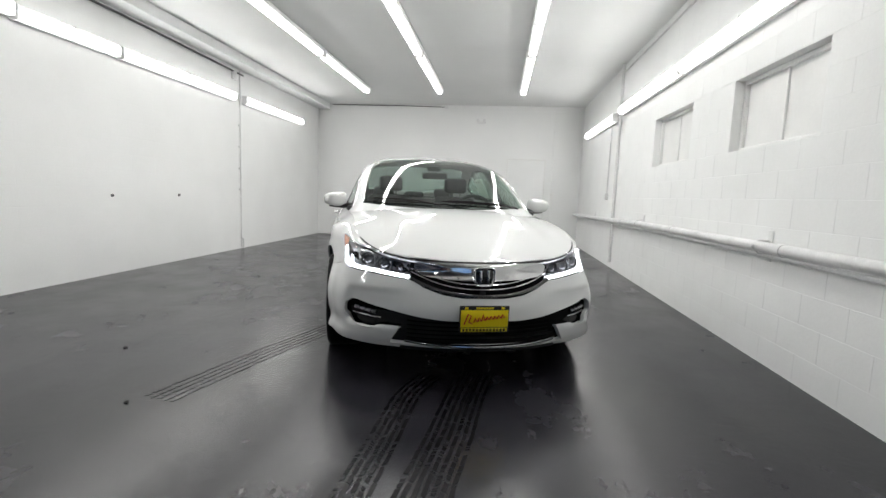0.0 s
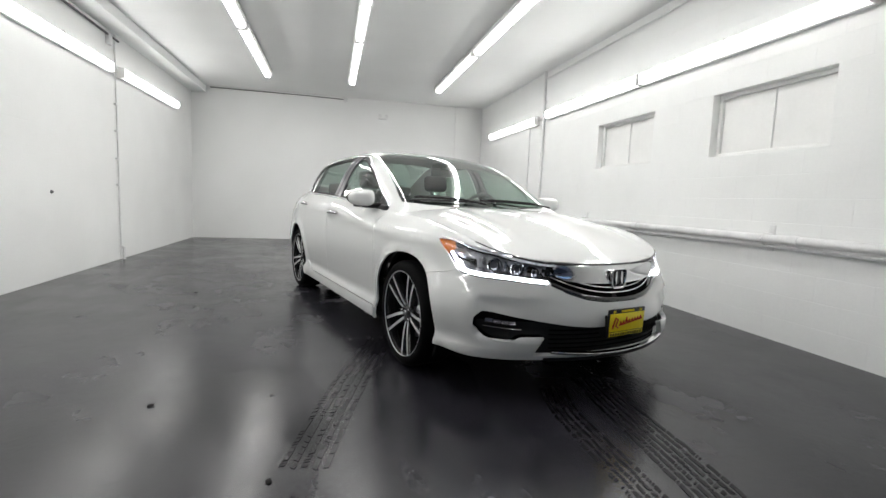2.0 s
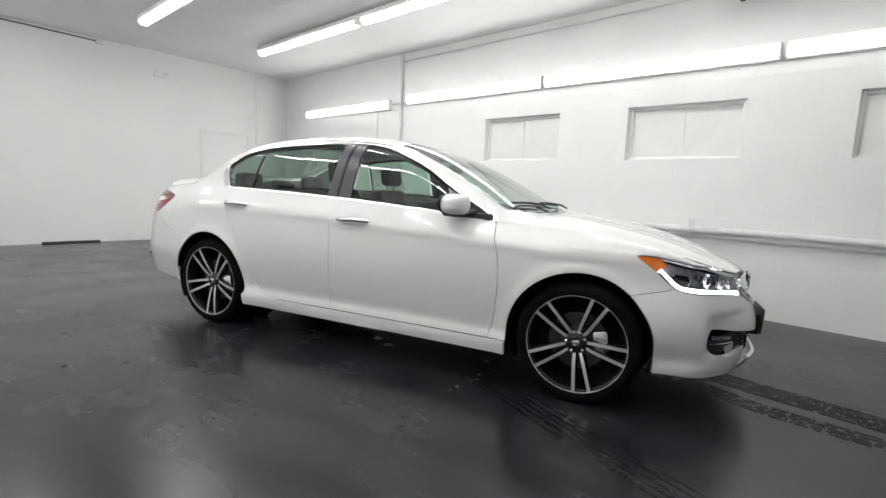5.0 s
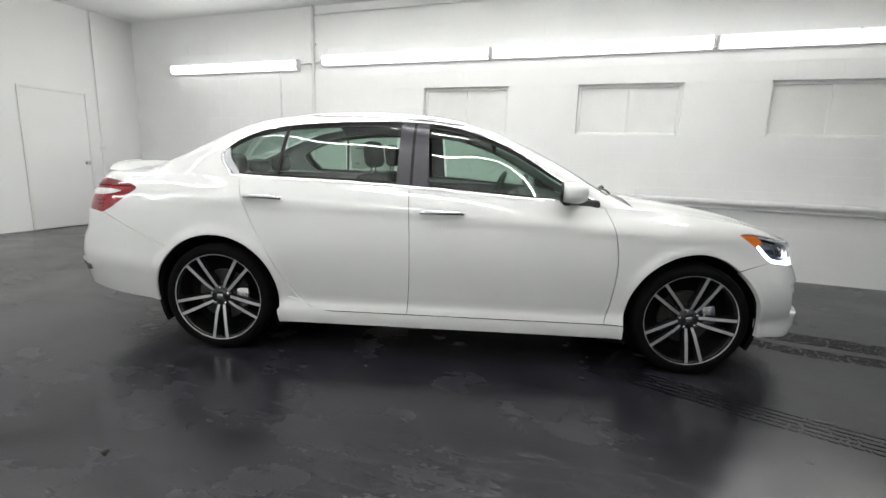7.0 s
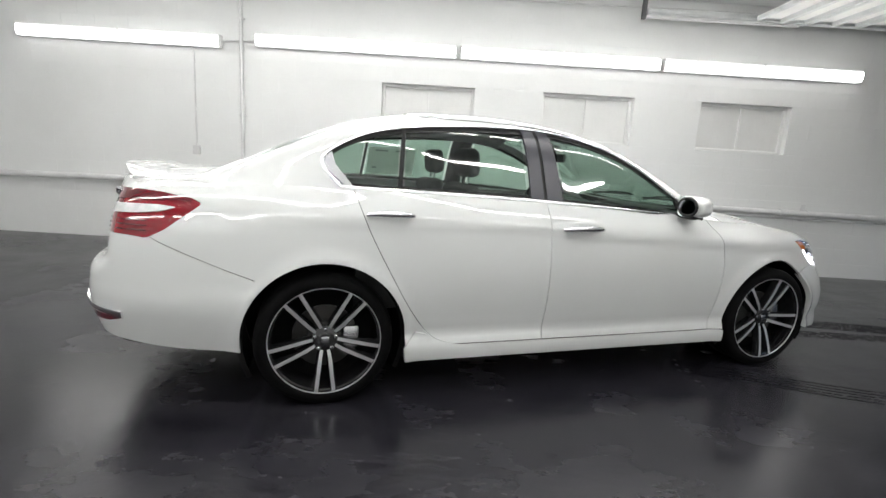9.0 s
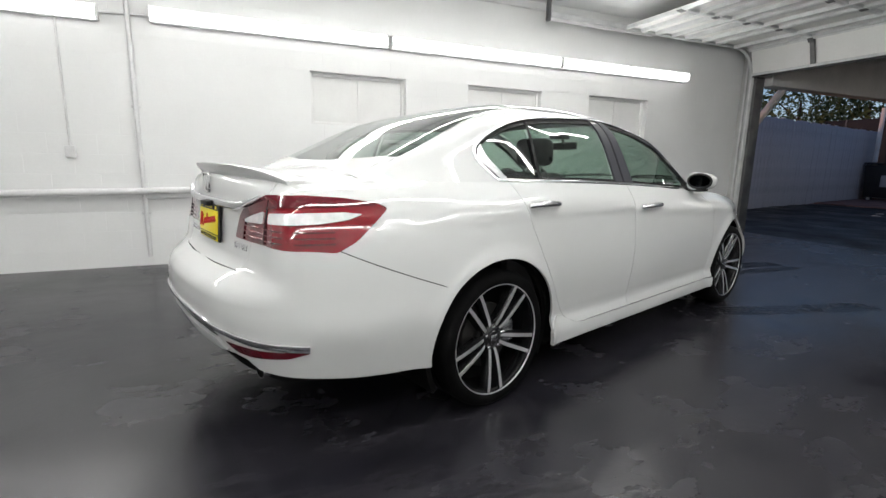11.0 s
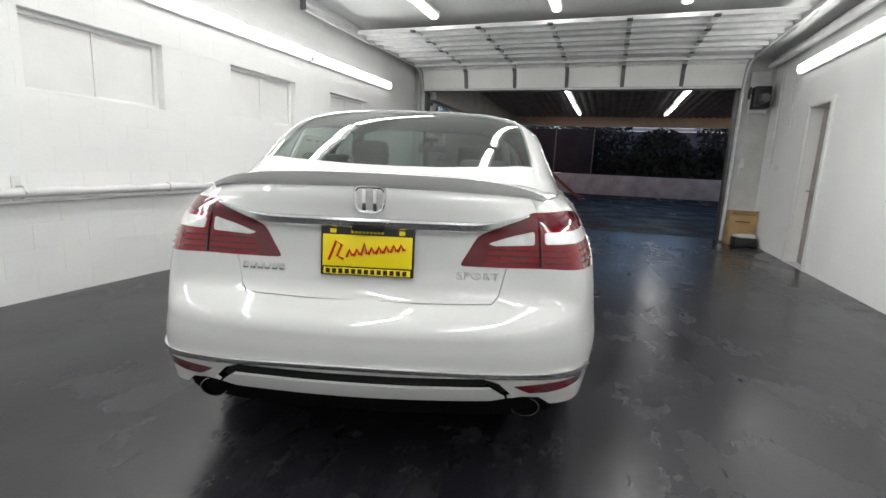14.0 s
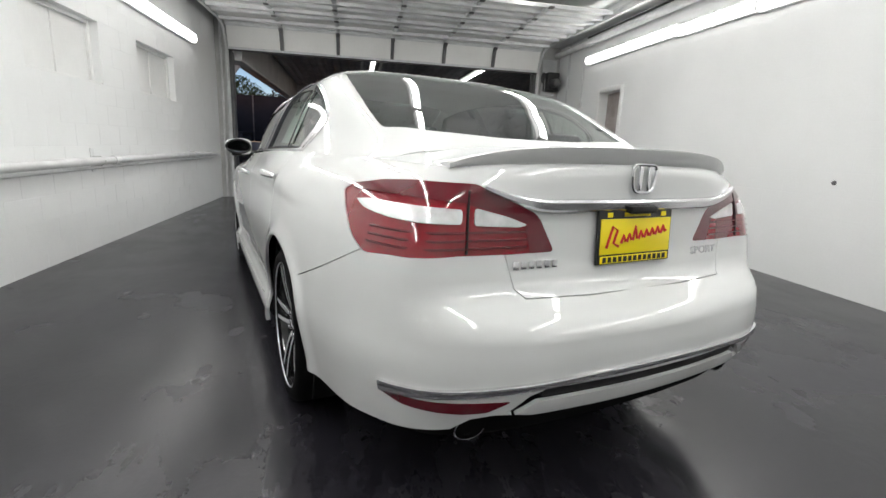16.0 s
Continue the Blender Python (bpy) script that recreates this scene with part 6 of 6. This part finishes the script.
for k in range(5):
    for sg in (1, -1):
        rot = Matrix.Rotation(math.tau * k / 5, 4, 'Y')
        if sg not in shared:
            shared[sg] = part("spoke", spoke_bm(sg), [MACHINED, GLOSSBLACK], first_wheel, "machined spoke bar with black flanks").data
        else:
            ob = new("spoke", shared[sg])
            ob.parent = first_wheel
            ob.matrix_basis = rot
    rot = Matrix.Rotation(math.tau * (k + .5) / 5, 4, 'Y') @ Matrix.Translation((0, 0, .052))
    if "lug" not in shared:
        ob = part("lug_nut", lug_bm(), SATIN, first_wheel, "", at=rot)
        shared["lug"] = ob.data
    else:
        ob = new("lug_nut", shared["lug"])
        ob.parent = first_wheel
        ob.matrix_basis = rot
part("caliper", cal_bm, SATIN, first_wheel, "grey brake caliper")
WHEELS = [(1.3875, 1, -8), (1.3875, -1, 191), (-1.3875, 1, 20), (-1.3875, -1, 180)]
first_wheel.matrix_basis = pose(1.3875, .79, .327, 0, -8, 0)
for x, sg, turn in WHEELS[1:]:
    copy_thing(first_wheel, pose(x, sg * .79, .327, 0, 0, 0 if sg > 0 else 180) @ pose(0, 0, 0, 0, turn, 0))

# ---- the car: cabin ----
skin("headlining", panel_mesh(lambda a, b, o=0: G(a, b, .035), [(x, .75) for x in np.linspace(.05, -1.0, 10)] + [(x, math.pi - .75) for x in np.linspace(-1.0, .05, 10)], [], .08, stretch=1.8, lip=0), LINER, car, "grey headlining")


def cushion(name, x0, x1, y0, y1, z0, z1, b, m, parent, label="", rot=0, about=(0, 0, 0)):
    bm = box(x0, x1, y0, y1, z0, z1, b, seg=4)
    if rot:
        bmesh.ops.rotate(bm, cent=about, matrix=Matrix.Rotation(radians(rot), 3, 'Y'), verts=bm.verts[:])
    return part(name, bm, m, parent, label)


for y in (.37, -.37):
    st = cushion("front_seat", -.42, .10, y - .25, y + .25, .45, .60, .05, CLOTH, car, "black cloth front seat with headrest")
    cushion("seat_back", -.50, -.38, y - .24, y + .24, .55, 1.10, .055, CLOTH, st, "", -16, (-.44, y, .55))
    cushion("headrest", -.60, -.50, y - .13, y + .13, 1.12, 1.29, .045, CLOTH, st, "", -6, (-.55, y, 1.2))
    for d in (-.06, .06):
        part("post", tube([(-.565, y + d, 1.05), (-.55, y + d, 1.16)], .007, 8), SATIN, st)
bench = cushion("rear_seat", -1.35, -.82, -.66, .66, .42, .60, .06, CLOTH, car, "black cloth rear bench with headrests")
cushion("seat_back", -1.42, -1.30, -.64, .64, .55, 1.07, .055, CLOTH, bench, "", -20, (-1.36, 0, .55))
for y in (.40, 0, -.40):
    cushion("headrest", -1.55, -1.46, y - .13, y + .13, 1.05, 1.18 if y else 1.13, .04, CLOTH, bench)
part("parcel_shelf", box(-1.88, -1.48, -.62, .62, 1.0, 1.03, .01), DASH, car, "dark parcel shelf")
bm = bmesh.new()
rows = []
for i in range(21):
    y = -.78 + 1.56 * i / 20
    hump = .035 * math.exp(-((y - .37) / .16) ** 2)
    rows.append([bm.verts.new(p) for p in ((.92, y, .90), (.80, y, .955), (.60, y, .965 + hump), (.47, y, .945 + hump), (.42, y, .89), (.45, y, .66))])
for A, B in zip(rows, rows[1:]):
    for j in range(5):
        bm.faces.new((A[j], A[j + 1], B[j + 1], B[j]))
bmesh.ops.recalc_face_normals(bm, faces=bm.faces[:])
part("dashboard", bm, DASH, car, "black dashboard")
ring = [Vector((0, .185 * math.cos(a), .185 * math.sin(a))) for a in [math.tau * k / 40 for k in range(40)]]
SWM = Matrix.Translation((.30, .37, .93)) @ Matrix.Rotation(radians(24), 4, 'Y')
sw = part("steering_wheel", tube(ring, .016, 10, closed=True), DASH, car, "black steering wheel", at=SWM)
bm = box(-.01, .03, -.07, .07, -.06, .05, .02)
part("hub", bm, DASH, sw)
for a in (0, 180, 270):
    part("spoke", tube([(0.01, .05 * math.cos(radians(a)), .05 * math.sin(radians(a))), (0, .18 * math.cos(radians(a)), .18 * math.sin(radians(a)))], .012, 8), SATIN, sw)
part("column", tube([(.02, 0, 0), (.25, 0, -.05)], .035, 12), DASH, sw)
im = part("inside_mirror", box(.245, .27, -.12, .12, 1.245, 1.305, .012), BLACK, car, "black inside mirror")
part("stalk", tube([(.26, 0, 1.29), (.22, 0, 1.345)], .012, 8), BLACK, im)
part("sensor_box", box(.14, .25, -.06, .06, 1.325, 1.365, .012), BLACK, im)
for mirror in (False, True):
    bm = box(-1.25, .85, .76, .81, .45, .985, .02)
    part("door_card", reflect(bm) if mirror else bm, DASH, car, "black door lining")
# price sheet inside the left rear window
x0, x1 = -.62, -1.0
bm = bmesh.new()
cs = [G(*gz(x, z), .022) for x, z in ((x0, 1.08), (x1, 1.085), (x1 + .01, 1.30), (x0, 1.31))]
vs = [bm.verts.new(c) for c in cs] + [bm.verts.new(c - Vector((0, .002, 0))) for c in cs]
for f in ((0, 1, 2, 3), (7, 6, 5, 4), (0, 4, 5, 1), (1, 5, 6, 2), (2, 6, 7, 3), (3, 7, 4, 0)):
    bm.faces.new([vs[i] for i in f])
bmesh.ops.recalc_face_normals(bm, faces=bm.faces[:])
sheet = part("price_sheet", bm, PAPER, car, "printed price sheet behind the rear door window")
INK = mat("print_grey", (.30, .31, .31), .7)
for x_, z_, w_ in ((-.68, 1.27, .10), (-.84, 1.27, .10), (-.68, 1.23, .08), (-.84, 1.20, .12), (-.69, 1.16, .10), (-.86, 1.13, .10)):
    a = [G(*gz(x, z), .0265) for x, z in ((x_, z_), (x_ - w_, z_), (x_ - w_, z_ + .012), (x_, z_ + .012))]
    bm = bmesh.new()
    vs = [bm.verts.new(c) for c in a] + [bm.verts.new(c + Vector((0, .0022, 0))) for c in a]
    for f in ((0, 1, 2, 3), (7, 6, 5, 4), (0, 4, 5, 1), (1, 5, 6, 2), (2, 6, 7, 3), (3, 7, 4, 0)):
        bm.faces.new([vs[i] for i in f])
    part("print_bar", bm, INK, sheet)

# ---- tyre marks and spots on the floor ----
WETMARK = floor_material("wet_tyre_mark", .2, .20, .15)
DRYMARK = floor_material("dry_tyre_mark", .6, .38, .05)


def tyre_mark(path, width, ribs, seed, material, label, breaks=.25):
    """Broken ribbons of a tread print along a path on the floor."""
    rnd = random.Random(seed)
    f = spline(range(len(path)), path)
    n = 44 * (len(path) - 1)
    verts, faces = [], []
    for k in range(ribs):
        c = (k / (ribs - 1) - .5) * width
        w = width / ribs * .33
        for i in range(n):
            if rnd.random() < breaks * (.4 + 1.2 * abs(noise.noise(Vector((i * .06, k * .7, seed))))):
                continue
            a, b = Vector(f(i / n * (len(path) - 1))), Vector(f((i + 1.0) / n * (len(path) - 1)))
            d = (b - a).normalized()
            s = Vector((-d.y, d.x))
            o = c + .004 * noise.noise(Vector((i * .11, k * 2.0, seed * 3)))
            sk = s * 0 + d * .010 * (1 if k % 2 else -1)
            j = len(verts)
            for p, q in ((a, o - w), (a + sk, o + w), (b + sk, o + w), (b, o - w)):
                v = p + s * q
                verts.append((v.x, v.y, dip(v.x, v.y) + .0022))
            faces.append((j, j + 1, j + 2, j + 3))
    me = bpy.data.meshes.new("tyre_mark")
    me.from_pydata(verts, [], faces)
    me.materials.append(material)
    return tagged(new("tyre_mark", me), label, "tyre mark", "tyre marks", "stuff")


tyre_mark([(-.05, 2.95), (-.10, 2.60), (-.14, 2.15), (-.19, 1.72), (-.24, 1.2)], .20, 7, 1, WETMARK, "dark wet tyre tread marks on the concrete", .30)
tyre_mark([(-.33, 2.85), (-.41, 2.55), (-.43, 2.10), (-.45, 1.70), (-.47, 1.2)], .13, 5, 4, WETMARK, "dark wet tyre tread marks on the concrete", .45)
tyre_mark([(-1.20, 3.9), (-1.34, 3.45), (-1.46, 3.06), (-1.59, 2.55), (-1.66, 2.25)], .17, 5, 2, DRYMARK, "dark tyre tread marks on the concrete", .25)
rs = random.Random(5)
SPECK = mat("dark_speck", (.010, .009, .008), .7)
for x, y in ((-1.777, 2.179), (-2.4, 2.9), (-2.9, 5.6), (-1.95, 1.7)):
    bm = bmesh.new()
    bmesh.ops.create_icosphere(bm, subdivisions=2, radius=rs.uniform(.008, .014))
    for v in bm.verts:
        v.co *= 1 + .5 * noise.noise(v.co * 90 + Vector((x, y, 0)))
        v.co.z *= .5
    part("pebble", bm, SPECK, at=pose(x, y, dip(x, y) + .004), label="small dark pebble on the concrete floor", category="pebble", group="pebbles on the floor")

# ---- block work of the east wall ----
BH, BL, J = .19, .395, .0032
cut_edges = WINDOWS
meshes = {}


def block_data(w):
    key = round(w, 3)
    if key not in meshes:
        bm = bmesh.new()
        h, l, c = (BH - J) / 2, (w - J) / 2, .0022
        A = [bm.verts.new((0, y, z)) for y, z in ((-l + c, -h + c), (l - c, -h + c), (l - c, h - c), (-l + c, h - c))]
        B = [bm.verts.new((.004, y, z)) for y, z in ((-l, -h), (l, -h), (l, h), (-l, h))]
        bm.faces.new(A[::-1])
        for i in range(4):
            bm.faces.new((A[i], A[(i + 1) % 4], B[(i + 1) % 4], B[i]))
        bmesh.ops.recalc_face_normals(bm, faces=bm.faces[:])
        me = bpy.data.meshes.new("block")
        bm.to_mesh(me)
        bm.free()
        me.materials.append(WALL)
        meshes[key] = me
    return meshes[key]


far_v, far_f = [], []
rows_n = int((H + .005) / BH)
for r in range(rows_n):
    zc = -.005 + BH * (r + .5)
    solid = [(YF, YB)]
    if WZ0 - .01 < zc < WZ1 + .01:
        solid, y = [], YF
        for a, b in sorted(WINDOWS):
            solid.append((y, a))
            y = b
        solid.append((y, YB))
    grid = [YF - BL * (.5 if r % 2 else 1.0) + BL * k for k in range(int((YB - YF) / BL) + 3)]
    for a, b in solid:
        cuts = [a] + [g for g in grid if a + .06 < g < b - .06] + [b]
        for y0, y1 in zip(cuts, cuts[1:]):
            me = block_data(y1 - y0)
            p = Vector((XR + .0028 + random.uniform(-.0002, .0002), (y0 + y1) / 2, zc))
            if y1 < 6.6 and zc < 2.5:
                ob = new("block", me)
                ob.parent = east
                ob.matrix_basis = Matrix.Translation(p)
            else:
                k = len(far_v)
                far_v += [tuple(v.co + p) for v in me.vertices]
                far_f += [tuple(k + i for i in f.vertices) for f in me.polygons]
me = bpy.data.meshes.new("block_work")
me.from_pydata(far_v, [], far_f)
me.materials.append(WALL)
ob = new("block_work", me)
ob.parent = east
tagged(ob, kind="stuff")
